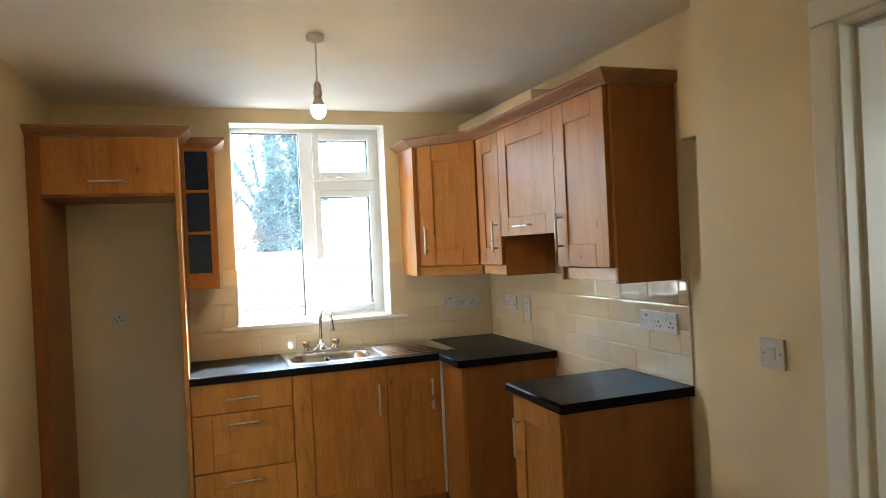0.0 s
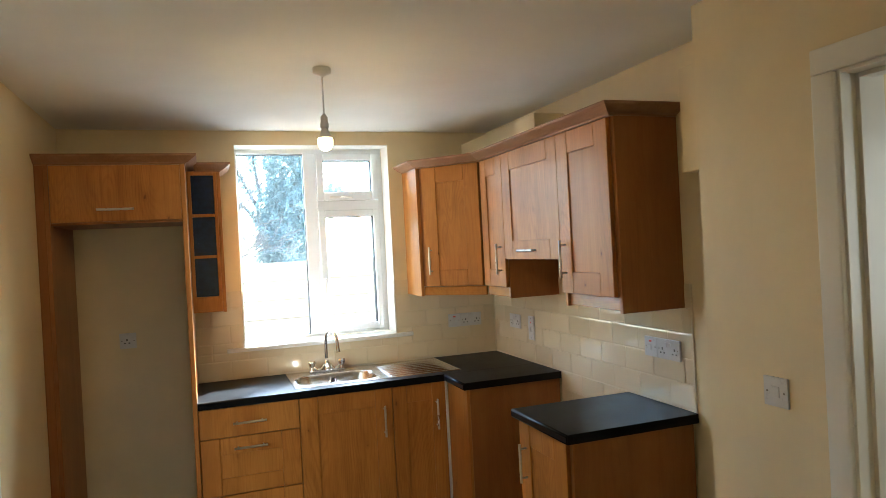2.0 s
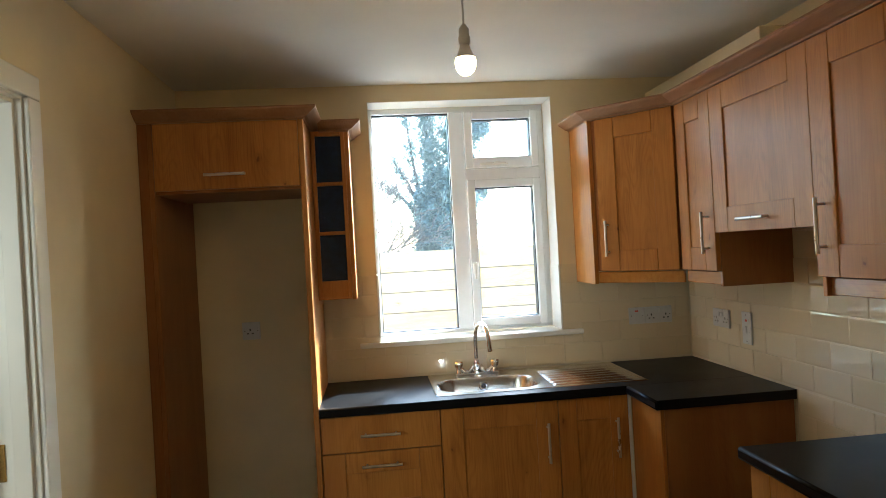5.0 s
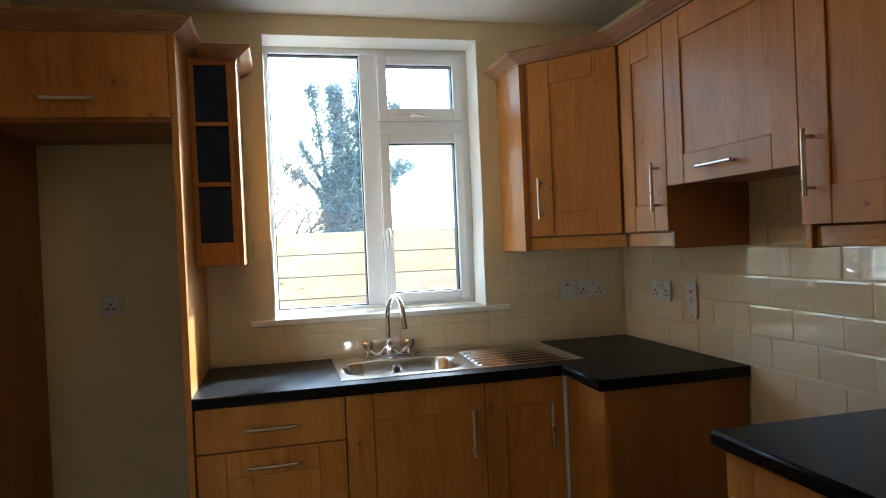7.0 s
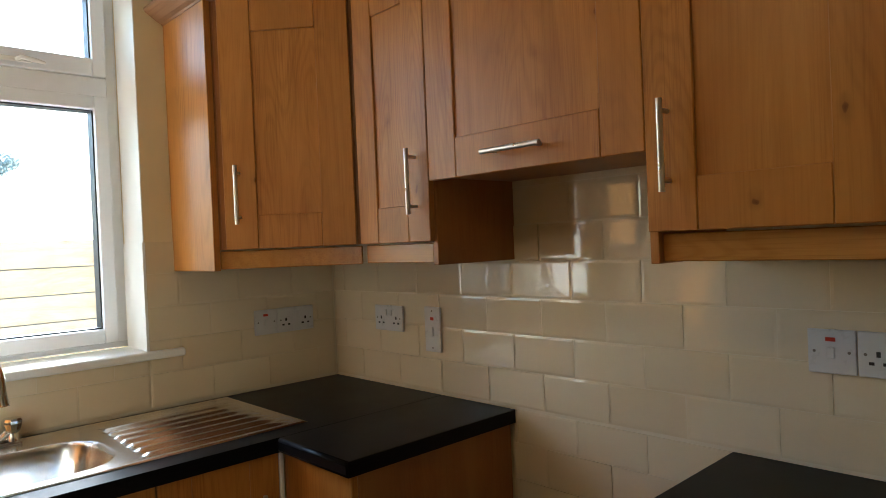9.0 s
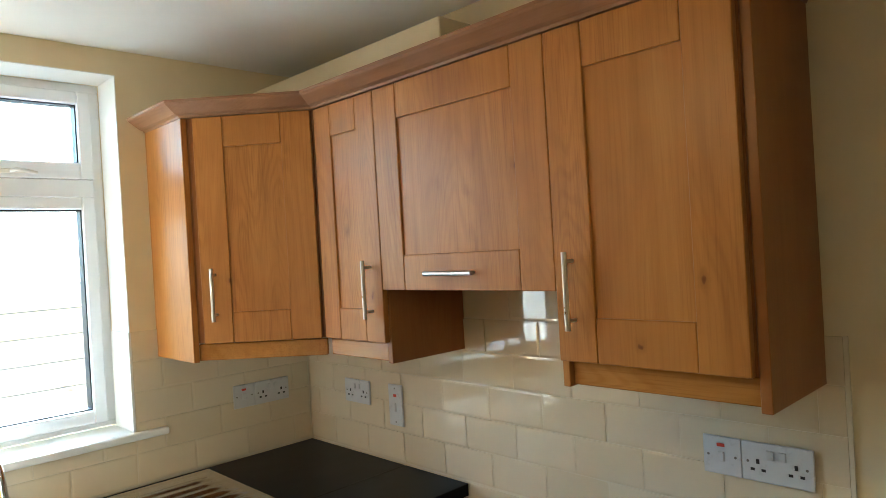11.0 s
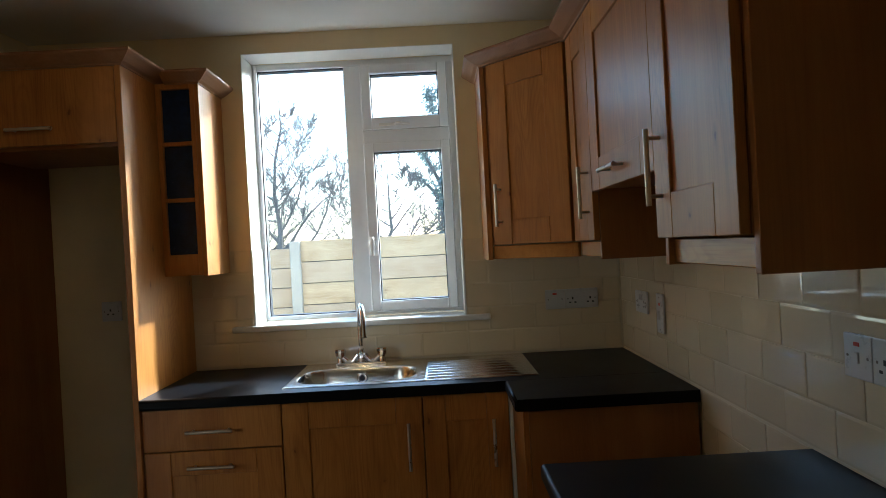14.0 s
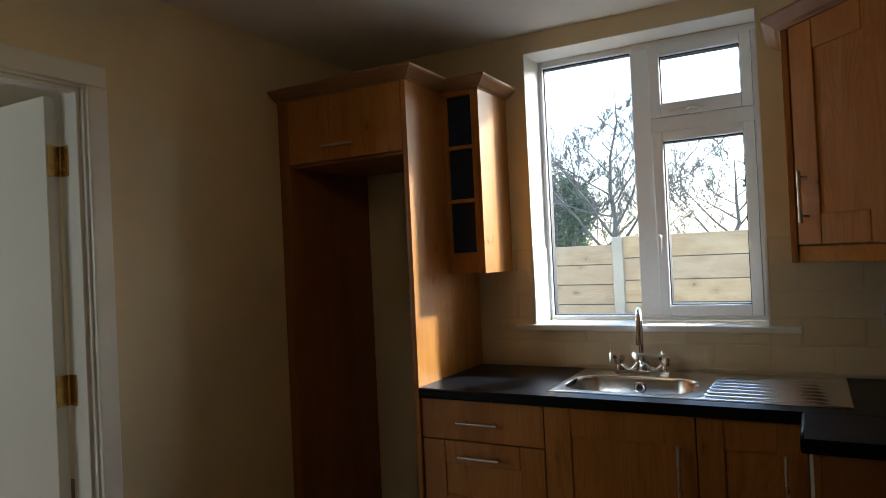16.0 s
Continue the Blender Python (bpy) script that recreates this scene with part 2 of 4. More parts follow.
def boxes(*specs, bevel=0.0, seg=1):
    bm = bmesh.new()
    for s in specs:
        box(bm, *s, bevel=bevel, seg=seg)
    return bm


def cap(bm, ring):
    for e in bm.faces.new(ring).edges:
        e.smooth = False


def rod(bm, p0, p1, r0, r1=None, sides=12, caps=True):
    p0, p1 = Vector(p0), Vector(p1)
    r1 = r0 if r1 is None else r1
    q = (p1 - p0).to_track_quat("Z", "Y").to_matrix()
    rings = []
    for p, r in ((p0, r0), (p1, r1)):
        rings.append([bm.verts.new(p + q @ Vector((r * math.cos(a), r * math.sin(a), 0))) for a in [2 * math.pi * i / sides for i in range(sides)]])
    for i in range(sides):
        f = bm.faces.new((rings[0][i], rings[0][(i + 1) % sides], rings[1][(i + 1) % sides], rings[1][i]))
        f.smooth = True
    if caps:
        cap(bm, rings[0][::-1])
        cap(bm, rings[1])
    return bm


def lathe(bm, base, axis, profile, sides=24):
    """A turned body: profile of (radius, height) along axis from base."""
    q = Vector(axis).to_track_quat("Z", "Y").to_matrix()
    rings = []
    for r, h in profile:
        rings.append([bm.verts.new(Vector(base) + q @ Vector((r * math.cos(a), r * math.sin(a), h))) for a in [2 * math.pi * i / sides for i in range(sides)]])
    for a, b in zip(rings, rings[1:]):
        for i in range(sides):
            f = bm.faces.new((a[i], a[(i + 1) % sides], b[(i + 1) % sides], b[i]))
            f.smooth = True
    cap(bm, rings[0][::-1])
    cap(bm, rings[-1])
    return bm


def tube(bm, pts, radius, sides=12):
    pts = [Vector(p) for p in pts]
    rings, up = [], None
    for i, p in enumerate(pts):
        d = (pts[min(i + 1, len(pts) - 1)] - pts[max(i - 1, 0)]).normalized()
        if up is None:
            up = d.orthogonal()
        up = (up - d * up.dot(d)).normalized()
        side = d.cross(up)
        r = radius[i] if isinstance(radius, (list, tuple)) else radius
        rings.append([bm.verts.new(p + r * (math.cos(a) * up + math.sin(a) * side)) for a in [2 * math.pi * k / sides for k in range(sides)]])
    for a, b in zip(rings, rings[1:]):
        for k in range(sides):
            f = bm.faces.new((a[k], a[(k + 1) % sides], b[(k + 1) % sides], b[k]))
            f.smooth = True
    cap(bm, rings[0][::-1])
    cap(bm, rings[-1])
    return bm


def sweep(bm, path, profile):
    """A moulding: profile of (out, z) drawn along a plan path, mitred; out lies to the left of the way."""
    pts = [Vector((*p, 0)) for p in path]
    nrm = [Vector((-(b - a).y, (b - a).x, 0)).normalized() for a, b in zip(pts, pts[1:])]
    rings = []
    for i, p in enumerate(pts):
        a, b = nrm[max(i - 1, 0)], nrm[min(i, len(nrm) - 1)]
        m = (a + b) / (1 + a.dot(b))
        rings.append([bm.verts.new(p + m * o + Vector((0, 0, z))) for o, z in profile])
    k = len(profile)
    for a, b in zip(rings, rings[1:]):
        for i in range(k):
            bm.faces.new((a[i], b[i], b[(i + 1) % k], a[(i + 1) % k]))
    bm.faces.new(rings[0])
    bm.faces.new(rings[-1][::-1])
    return bm


def finish(ob_name, bm, mat):
    bmesh.ops.recalc_face_normals(bm, faces=bm.faces)
    me = bpy.data.meshes.new(ob_name)
    bm.to_mesh(me)
    bm.free()
    me.materials.append(mat)
    return me


def thing(name, base, label, category, group=""):
    ob = new(name)
    ob.location = base
    ORIGIN[ob] = Vector(base)
    return tagged(ob, label, category, group)


def part(name, bm, mat, parent, label=""):
    o = ORIGIN[parent]
    bmesh.ops.translate(bm, verts=bm.verts, vec=-o)
    ob = new(name, finish(name, bm, mat))
    ob.parent = parent
    ORIGIN[ob] = o
    return tagged(ob, label)


def structure(name, bm, mat, label="", base=None):
    o = Vector(base) if base else Vector((0, 0, 0))
    bmesh.ops.translate(bm, verts=bm.verts, vec=-o)
    ob = new(name, finish(name, bm, mat))
    ob.location = o
    ORIGIN[ob] = o
    return tagged(ob, label, kind="structure")


def one(name, bm, mat, base, label, category, group=""):
    o = Vector(base)
    bmesh.ops.translate(bm, verts=bm.verts, vec=-o)
    ob = new(name, finish(name, bm, mat))
    ob.location = o
    ORIGIN[ob] = o
    return tagged(ob, label, category, group)


# ---- the plan ----
WX, EX, NY, CZ = -0.125, 2.433, 4.53, 2.381      # west wall, east wall, north wall, ceiling
NIB, NIBY = 2.16, 2.18                       # face and end of the east partition
SY = -1.20                                    # south wall
WTOP = 0.91                                   # worktop height

# ---- large structure ----
structure("floor", boxes((-3.2, 5.2, SY - 0.15, NY + 0.3, -0.12, 0.0), (-0.2, 2.4, SY - 2.2, SY - 0.15, -0.12, 0.0)), floor_mat, "brown wood laminate floor")
structure("ceiling", boxes((-3.2, 5.2, SY - 0.15, NY + 0.28, CZ, CZ + 0.15), (-0.2, 2.4, SY - 2.2, SY - 0.15, CZ, CZ + 0.15)), ceiling_white, "smooth white painted ceiling")
WL, WR, WB, WT = 0.801, 1.742, 1.07, 2.297    # the window's opening
wall_n = structure("wall_north", boxes((WX - 0.12, WL, NY, NY + 0.28, 0, CZ), (WR, EX + 0.25, NY, NY + 0.28, 0, CZ),
                                       (WL, WR, NY, NY + 0.28, WT, CZ), (WL, WR, NY, NY + 0.28, 0, WB)), cream, "cream painted wall with a window")
wall_e = structure("wall_east", boxes((EX, EX + 0.25, NIBY, NY, 0, CZ)), cream, "cream painted wall behind the cabinets")
DE0, DE1, DEZ = 0.842, 1.677, 2.052
wall_p = structure("wall_partition", boxes((NIB, NIB + 0.15, SY, DE0, 0, CZ), (NIB, NIB + 0.15, DE1, NIBY, 0, CZ),
                                           (NIB, NIB + 0.15, DE0, DE1, DEZ, CZ), (NIB + 0.15, 5.2, NIBY - 0.12, NIBY, 0, CZ)), cream, "cream painted partition wall with a doorway")
structure("boxing", boxes((2.29, EX - 0.002, NIBY + 0.001, 2.416, 1.857, 2.243), bevel=0.003), cream, "cream painted boxed-in pipe on the wall")
DW0, DW1, DWZ = 2.267, 3.087, 2.034
structure("wall_west", boxes((WX - 0.12, WX, SY, DW0, 0, CZ), (WX - 0.12, WX, DW1, NY, 0, CZ), (WX - 0.12, WX, DW0, DW1, DWZ, CZ)), cream, "cream painted wall with a doorway")
# Unseen: opening and closed room behind, added to let the warm fill in.
structure("wall_south", boxes((-3.2, 0.7, SY - 0.15, SY, 0, CZ), (1.5, 5.2, SY - 0.15, SY, 0, CZ), (0.7, 1.5, SY - 0.15, SY, 2.02, CZ)), cream, "plain unseen cream wall with an added opening")
structure("wall_back_room", boxes((-0.2, 2.4, SY - 2.2, SY - 2.05, 0, CZ), (-0.2, -0.05, SY - 2.05, SY - 0.15, 0, CZ), (2.25, 2.4, SY - 2.05, SY - 0.15, 0, CZ)), cream, "plain cream wall of an added, unseen room behind")
structure("wall_hall", boxes((-3.2, -3.05, SY, NY + 0.28, 0, CZ), (-3.05, WX - 0.12, NY, NY + 0.28, 0, CZ)), cream, "plain cream wall of the hall")
structure("wall_side_room", boxes((5.05, 5.2, SY, NIBY, 0, CZ)), cream, "plain cream wall of the next room")


def doorway(name, x0, x1, y0, y1, z1, faces, stop_x):
    """A lining with a stop and, on each face named, a moulded casing."""
    lining = structure(name, boxes((x0, x1, y0, y0 + 0.03, 0, z1), (x0, x1, y1 - 0.03, y1, 0, z1), (x0, x1, y0 + 0.03, y1 - 0.03, z1 - 0.03, z1),
                                   (stop_x, stop_x + 0.045, y0 + 0.03, y0 + 0.042, 0, z1 - 0.03), (stop_x, stop_x + 0.045, y1 - 0.042, y1 - 0.03, 0, z1 - 0.03),
                                   (stop_x, stop_x + 0.045, y0 + 0.042, y1 - 0.042, z1 - 0.042, z1 - 0.03), bevel=0.0015), white_gloss, "white gloss painted door lining")
    for x, s in faces:
        a, b = sorted((x, x + s * 0.018))
        g, wide = 0.022, 0.068
        for dims in ((a, b, y0 + g - wide, y0 + g, 0, z1 - g), (a, b, y1 - g, y1 - g + wide, 0, z1 - g), (a, b, y0 + g - wide, y1 - g + wide, z1 - g + 0.0005, z1 - g + wide)):
            structure("casing", boxes(dims, bevel=0.006, seg=3), white_gloss, "white gloss rounded door casing")
    return lining


doorway("door_frame_1", NIB - 0.002, NIB + 0.152, DE0, DE1, DEZ, ((NIB, -1), (NIB + 0.15, 1)), NIB + 0.05)
doorway("door_frame_2", WX - 0.122, WX + 0.002, DW0, DW1, DWZ, ((WX, 1), (WX - 0.12, -1)), WX - 0.06)

# brass keep of the east doorway
keep = thing("strike_plate", (2.295, 1.647, 0.98), "brass strike plate screwed to the white door lining", "strike plate")
part("plate", boxes((2.27, 2.31, 1.6445, 1.6468, 0.90, 1.05), bevel=0.0008), brass, keep)
part("latch_hole", boxes((2.28, 2.303, 1.6435, 1.6444, 0.935, 0.985)), black_plastic, keep)
for z in (0.91, 1.04):
    bm = bmesh.new()
    rod(bm, (2.29, 1.6446, z), (2.29, 1.643, z), 0.004)
    part("screw", bm, brass, keep)

# open white door of the west doorway, with two brass hinges
leaf = thing("door", (-0.2500, 3.027, 0.0), "white painted flush door standing open on brass hinges", "door")
slab = part("leaf", boxes((-0.2500 - 0.762, -0.2520, 3.009, 3.049, 0.008, 1.99), bevel=0.002), white_gloss, leaf)
for z in (1.78, 1.035):
    bm = boxes((-0.2512, -0.2485, 3.011, 3.047, z - 0.05, z + 0.05), (-0.2485, -0.2100, 3.0535, 3.0565, z - 0.05, z + 0.05), bevel=0.0006)
    for k in range(5):
        rod(bm, (-0.2450, 3.051, z - 0.05 + k * 0.02 + 0.0006), (-0.2450, 3.051, z - 0.05 + k * 0.02 + 0.0194), 0.0055)
    for dz in (-0.035, -0.012, 0.012, 0.035):
        rod(bm, (-0.2486, 3.023 + 0.006 * (dz > 0), z + dz), (-0.2474, 3.023 + 0.006 * (dz > 0), z + dz), 0.0035, sides=8)
    part("hinge", bm, brass, leaf, "brass butt hinge")

# ---- window ----
win = structure("window_1", boxes((WL - 0.01, WL, NY + 0.181, NY + 0.25, 1.09, WT)), upvc, "white plastic double-glazed casement window")
FY0, FY1 = NY + 0.18, NY + 0.25                # the frame's depth
part("window_frame", boxes((WL, 0.822, FY0, FY1, 1.095, WT), (0.822, WR, FY0, FY1, 2.268, WT), (0.822, WR, FY0, FY1, 1.095, 1.113),
                           (1.711, WR, FY0, FY1, 1.113, 2.268), (1.228, 1.307, FY0, FY1, 1.113, 2.268), (1.307, 1.711, FY0, FY1, 1.902, 1.962), bevel=0.003, seg=2), upvc, win)


def sash(x0, x1, z0, z1, gx0, gx1, gz0, gz1):
    y0, y1 = FY0 - 0.016, FY0 + 0.05
    s = part("sash", boxes((x0, gx0, y0, y1, z0, z1), (gx1, x1, y0, y1, z0, z1), (gx0, gx1, y0, y1, gz1, z1), (gx0, gx1, y0, y1, z0, gz0), bevel=0.005, seg=2), upvc, win)
    part("gasket", boxes((gx0, gx0 + 0.004, y0 + 0.02, y1, gz0, gz1), (gx1 - 0.004, gx1, y0 + 0.02, y1, gz0, gz1),
                         (gx0, gx1, y0 + 0.02, y1, gz1 - 0.004, gz1), (gx0, gx1, y0 + 0.02, y1, gz0, gz0 + 0.004)), rubber, s)
    return s


vent = sash(1.308, 1.71, 1.963, 2.267, 1.352, 1.668, 2.02, 2.224)
case = sash(1.308, 1.71, 1.114, 1.901, 1.352, 1.668, 1.160, 1.858)
part("gasket", boxes((0.822, 0.826, FY0 + 0.02, FY1 - 0.01, 1.113, 2.268), (1.224, 1.228, FY0 + 0.02, FY1 - 0.01, 1.113, 2.268),
                     (0.826, 1.224, FY0 + 0.02, FY1 - 0.01, 2.264, 2.268), (0.826, 1.224, FY0 + 0.02, FY1 - 0.01, 1.113, 1.117)), rubber, win)
for x0, x1, z0, z1 in ((0.822, 1.228, 1.113, 2.268), (1.352, 1.668, 2.02, 2.224), (1.352, 1.668, 1.160, 1.858)):
    p = part("pane", boxes((x0, x1, NY + 0.215, NY + 0.219, z0, z1)), glass, win)
    p.visible_shadow = False
bm = boxes((1.317, 1.335, FY0 - 0.024, FY0 - 0.016, 1.40, 1.46), bevel=0.003)
tube(bm, [(1.326, FY0 - 0.02, 1.45), (1.326, FY0 - 0.045, 1.455), (1.326, FY0 - 0.05, 1.44), (1.326, FY0 - 0.046, 1.375)], [0.007, 0.009, 0.009, 0.007], 10)
part("handle", bm, plastic, case, "white lever handle")
bm = boxes((1.385, 1.50, FY0 - 0.022, FY0 - 0.015, 1.977, 1.991), bevel=0.002)
tube(bm, [(1.46, FY0 - 0.02, 1.984), (1.47, FY0 - 0.04, 1.987), (1.50, FY0 - 0.045, 1.981), (1.53, FY0 - 0.042, 1.977)], [0.006, 0.007, 0.007, 0.004], 8)
part("handle", bm, plastic, vent, "white lever handle")
bm = boxes((0.703, 1.846, 4.502, NY - 0.001, 1.068, 1.094), bevel=0.009, seg=3)
box(bm, WL + 0.001, WR - 0.001, NY - 0.003, FY0, 1.0705, 1.0935)
sill = structure("window_sill", bm, white_gloss, "white gloss painted window board")

structure("window_reveal", boxes((WL, WL + 0.003, NY + 0.0005, FY0 - 0.001, 1.429, WT - 0.0035), (WR - 0.003, WR, NY + 0.0005, FY0 - 0.017, 1.429, WT - 0.0035),
                                 (WL, WL + 0.008, NY - 0.0068, FY0 - 0.001, 1.0945, 1.4285), (WR - 0.008, WR, NY - 0.0068, FY0 - 0.017, 1.0945, 1.4285),
                                 (WL, WR, NY + 0.0005, FY0 - 0.017, WT - 0.003, WT)), white_gloss, "white painted plaster window reveal")


# ---- kitchen units ----
def oriented(o, u, n):
    """Local x along u, y into the unit (against n), z up."""
    u, n = Vector(u).normalized(), Vector(n).normalized()
    return Matrix.Translation(o) @ Matrix((u, -n, (0, 0, 1))).transposed().to_4x4()


def shaker(o, u, n, w, h, stile=0.095, rail=0.095, t=0.019):
    """The pieces of a front, o its lower left corner: the sunk panel first, then stiles and rails."""
    g, m = 0.0004, oriented(o, u, n)
    specs = (("panel", (stile - 0.004, w - stile + 0.004, 0.0065, t - 0.002, rail - 0.004, h - rail + 0.004), 0),
             ("stile", (0, stile - g, 0, t, 0, h), 0.0018), ("stile", (w - stile + g, w, 0, t, 0, h), 0.0018),
             ("rail", (stile + g, w - stile - g, 0.0002, t, 0, rail), 0.0018), ("rail", (stile + g, w - stile - g, 0.0002, t, h - rail, h), 0.0018))
    for kind, dims, bevel in specs:
        bm = boxes(dims, bevel=bevel)
        bmesh.ops.transform(bm, matrix=m, verts=bm.verts)
        yield kind, bm


def bar_handle(p0, p1, n, reach=0.03, r=0.006):
    p0, p1, n = Vector(p0), Vector(p1), Vector(n).normalized()
    d = (p1 - p0).normalized()
    bm = bmesh.new()
    rod(bm, p0 + n * reach, p1 + n * reach, r, sides=14)
    for p in (p0 + d * 0.02, p1 - d * 0.02):
        rod(bm, p, p + n * reach, r * 0.72, sides=10)
    return bm


def front(unit, o, u, n, w, h, handle=None, flat=False, name="door", stile=0.095, rail=0.095):
    if flat:
        bm = boxes((0, w, 0, 0.019, 0, h), bevel=0.002, seg=2)
        bmesh.ops.transform(bm, matrix=oriented(o, u, n), verts=bm.verts)
        d = part(name, bm, oak, unit)
    else:
        d = None
        for kind, bm in shaker(o, u, n, w, h, stile, rail):
            p = part(kind if d else name, bm, oak, d or unit)
            d = d or p
    if handle:
        m = oriented(o, u, n)
        a, b = m @ Vector((handle[0], 0, handle[1])), m @ Vector((handle[2], 0, handle[3]))
        part("handle", bar_handle(a, b, n), brushed, d, "brushed nickel bar handle")
    return d


S, W_ = (0, -1, 0), (-1, 0, 0)
FX = 2.114                                     # fronts of the wall cabinets
Z0, Z1, ZP = 1.395, 2.108, 1.335
CROWN = [(-0.02, 2.107), (0.002, 2.107), (0.005, 2.113), (0.018, 2.118), (0.036, 2.131), (0.05, 2.14), (0.056, 2.146), (0.056, 2.154), (-0.02, 2.154)]

# corner wall cabinet, with a diagonal door
A, B = Vector((1.829, 4.242, 0)), Vector((FX, 3.928, 0))
corner = thing("wall_cabinet", (2.2, 4.3, ZP), "oak-effect corner wall cabinet with a diagonal shaker door", "cabinet", "wall cabinets")
bm = bmesh.new()
plan = [(1.849, 4.242), (1.849, NY - 0.001), (EX - 0.002, NY - 0.001), (EX - 0.002, 3.929), (FX + 0.02, 3.929)]
lo = [bm.verts.new((x, y, Z0)) for x, y in plan]
hi = [bm.verts.new((x, y, Z1)) for x, y in plan]
bm.faces.new(lo[::-1]), bm.faces.new(hi)
for i in range(5):
    bm.faces.new((lo[i], lo[(i + 1) % 5], hi[(i + 1) % 5], hi[i]))
part("body", bm, oak_shaded, corner)
part("side_panel", boxes((1.829, 1.8485, 4.236, NY - 0.001, ZP, Z1), bevel=0.0015), oak, corner)
u = (B - A).normalized()
nd = Vector((u.y, -u.x, 0))
if nd.y > 0:
    nd = -nd
wd = (B - A).length
o = A + u * 0.042 + nd * 0.006
front(corner, (o.x, o.y, Z0), u, nd, wd - 0.05, Z1 - Z0 - 0.004, (0.046, 0.07, 0.046, 0.235))
# Recessed strip in the darker oak, added for the shadow gap beside the door.
bm = boxes((0, 0.042, 0, 0.016, Z0, Z1 - 0.002), bevel=0.001)
o = A + u * 0.022 - nd * 0.014
bmesh.ops.transform(bm, matrix=oriented((o.x, o.y, 0), u, nd), verts=bm.verts)
part("filler", bm, oak_shaded, corner)
bm = bmesh.new()
box(bm, 0, wd - 0.012, 0, 0.018, ZP + 0.004, Z0 - 0.004, 0.002)
o2 = A + u * 0.014 - nd * 0.016
bmesh.ops.transform(bm, matrix=oriented((o2.x, o2.y, 0), u, nd), verts=bm.verts)
part("pelmet", bm, oak_satin, corner)

# narrow wall cabinet
nar = thing("wall_cabinet", (2.3, 3.78, ZP), "narrow oak-effect wall cabinet with a shaker door", "cabinet", "wall cabinets")
part("body", boxes((FX + 0.02, EX - 0.002, 3.648, 3.927, Z0, Z1)), oak_shaded, nar)
front(nar, (FX, 3.924, Z0), (0, -1, 0), W_, 0.290, Z1 - Z0 - 0.004, (0.244, 0.07, 0.244, 0.235), stile=0.082)
part("side_panel", boxes((FX + 0.02, EX - 0.002, 3.629, 3.647, ZP, Z1 - 0.001), bevel=0.0015), oak_shaded, nar)
part("pelmet", boxes((FX + 0.022, FX + 0.04, 3.6475, 3.926, ZP + 0.006, Z0 - 0.004), bevel=0.002), oak_satin, nar)

# bridging cabinet over the cooker space
hood = thing("wall_cabinet", (2.3, 3.33, 1.545), "oak-effect bridging cabinet with a lift-up shaker door", "cabinet", "wall cabinets")
part("body", boxes((FX + 0.02, EX - 0.002, 3.049, 3.628, 1.553, Z1)), oak_shaded, hood)
front(hood, (FX, 3.631, 1.545), (0, -1, 0), W_, 0.59, Z1 - 1.545 - 0.004, (0.205, 0.045, 0.37, 0.045))

# end wall cabinet
last = thing("wall_cabinet", (2.3, 2.83, ZP), "oak-effect end wall cabinet with a shaker door", "cabinet", "wall cabinets")
part("body", boxes((FX + 0.02, EX - 0.002, 2.632, 3.03, Z0, Z1)), oak_shaded, last)
front(last, (FX, 3.04, Z0), (0, -1, 0), W_, 0.404, Z1 - Z0 - 0.004, (0.046, 0.07, 0.046, 0.235))
part("side_panel", boxes((FX + 0.02, EX - 0.002, 2.611, 2.6315, ZP - 0.004, Z1 - 0.001), bevel=0.0015), oak_shaded, last)
part("side_panel", boxes((FX + 0.02, EX - 0.002, 3.0305, 3.0485, ZP, Z1 - 0.001), bevel=0.0015), oak, last)
part("pelmet", boxes((FX + 0.034, FX + 0.05, 2.632, 3.03, ZP + 0.004, Z0 - 0.004), bevel=0.002), oak_satin, last)

bm = bmesh.new()
sweep(bm, [(EX - 0.002, 2.611), (FX, 2.611), (FX, 3.928), (1.829, 4.238), (1.829, NY - 0.001)], CROWN)
one("cornice", bm, crown_wood, (2.1, 3.4, 2.107), "brown wood cornice along the wall cabinet tops", "cornice")
one("duct_boxing", boxes((2.25, EX - 0.001, 3.483, NY - 0.001, 2.11, 2.298), bevel=0.003), cream, (2.35, 4.0, 2.11), "cream boxed-in duct on top of the wall cabinets", "boxing")

# tall housing for a fridge, with a flap cabinet above
FY = 3.95
tall = thing("tall_cabinet", (0.2, 4.2, 0), "oak-effect fridge housing, empty, with a flap cabinet on top", "cabinet")
part("side_panel", boxes((0.512, 0.534, FY, NY - 0.001, 0, Z1 + 0.004), bevel=0.0015), oak, tall)
part("side_panel", boxes((-0.085, -0.067, FY, NY - 0.001, 0, Z1 + 0.004), bevel=0.0015), oak_shaded, tall)
part("filler", boxes((WX + 0.001, -0.0855, FY + 0.002, FY + 0.02, 0, Z1 + 0.004), bevel=0.0015), oak_shaded, tall)
part("body", boxes((-0.0665, 0.5115, FY + 0.02, NY - 0.09, 1.823, Z1)), oak_shaded, tall)
front(tall, (-0.064, FY - 0.001, 1.835), (1, 0, 0), S, 0.574, 0.271, (0.198, 0.056, 0.362, 0.056), flat=True)
bm = bmesh.new()
sweep(bm, [(WX + 0.001, FY), (0.536, FY), (0.536, NY - 0.001)], [(-o, z) for o, z in CROWN])
one("cornice", bm, crown_wood, (0.2, 4.0, 2.1), "brown wood cornice round the tall cabinet top", "cornice")

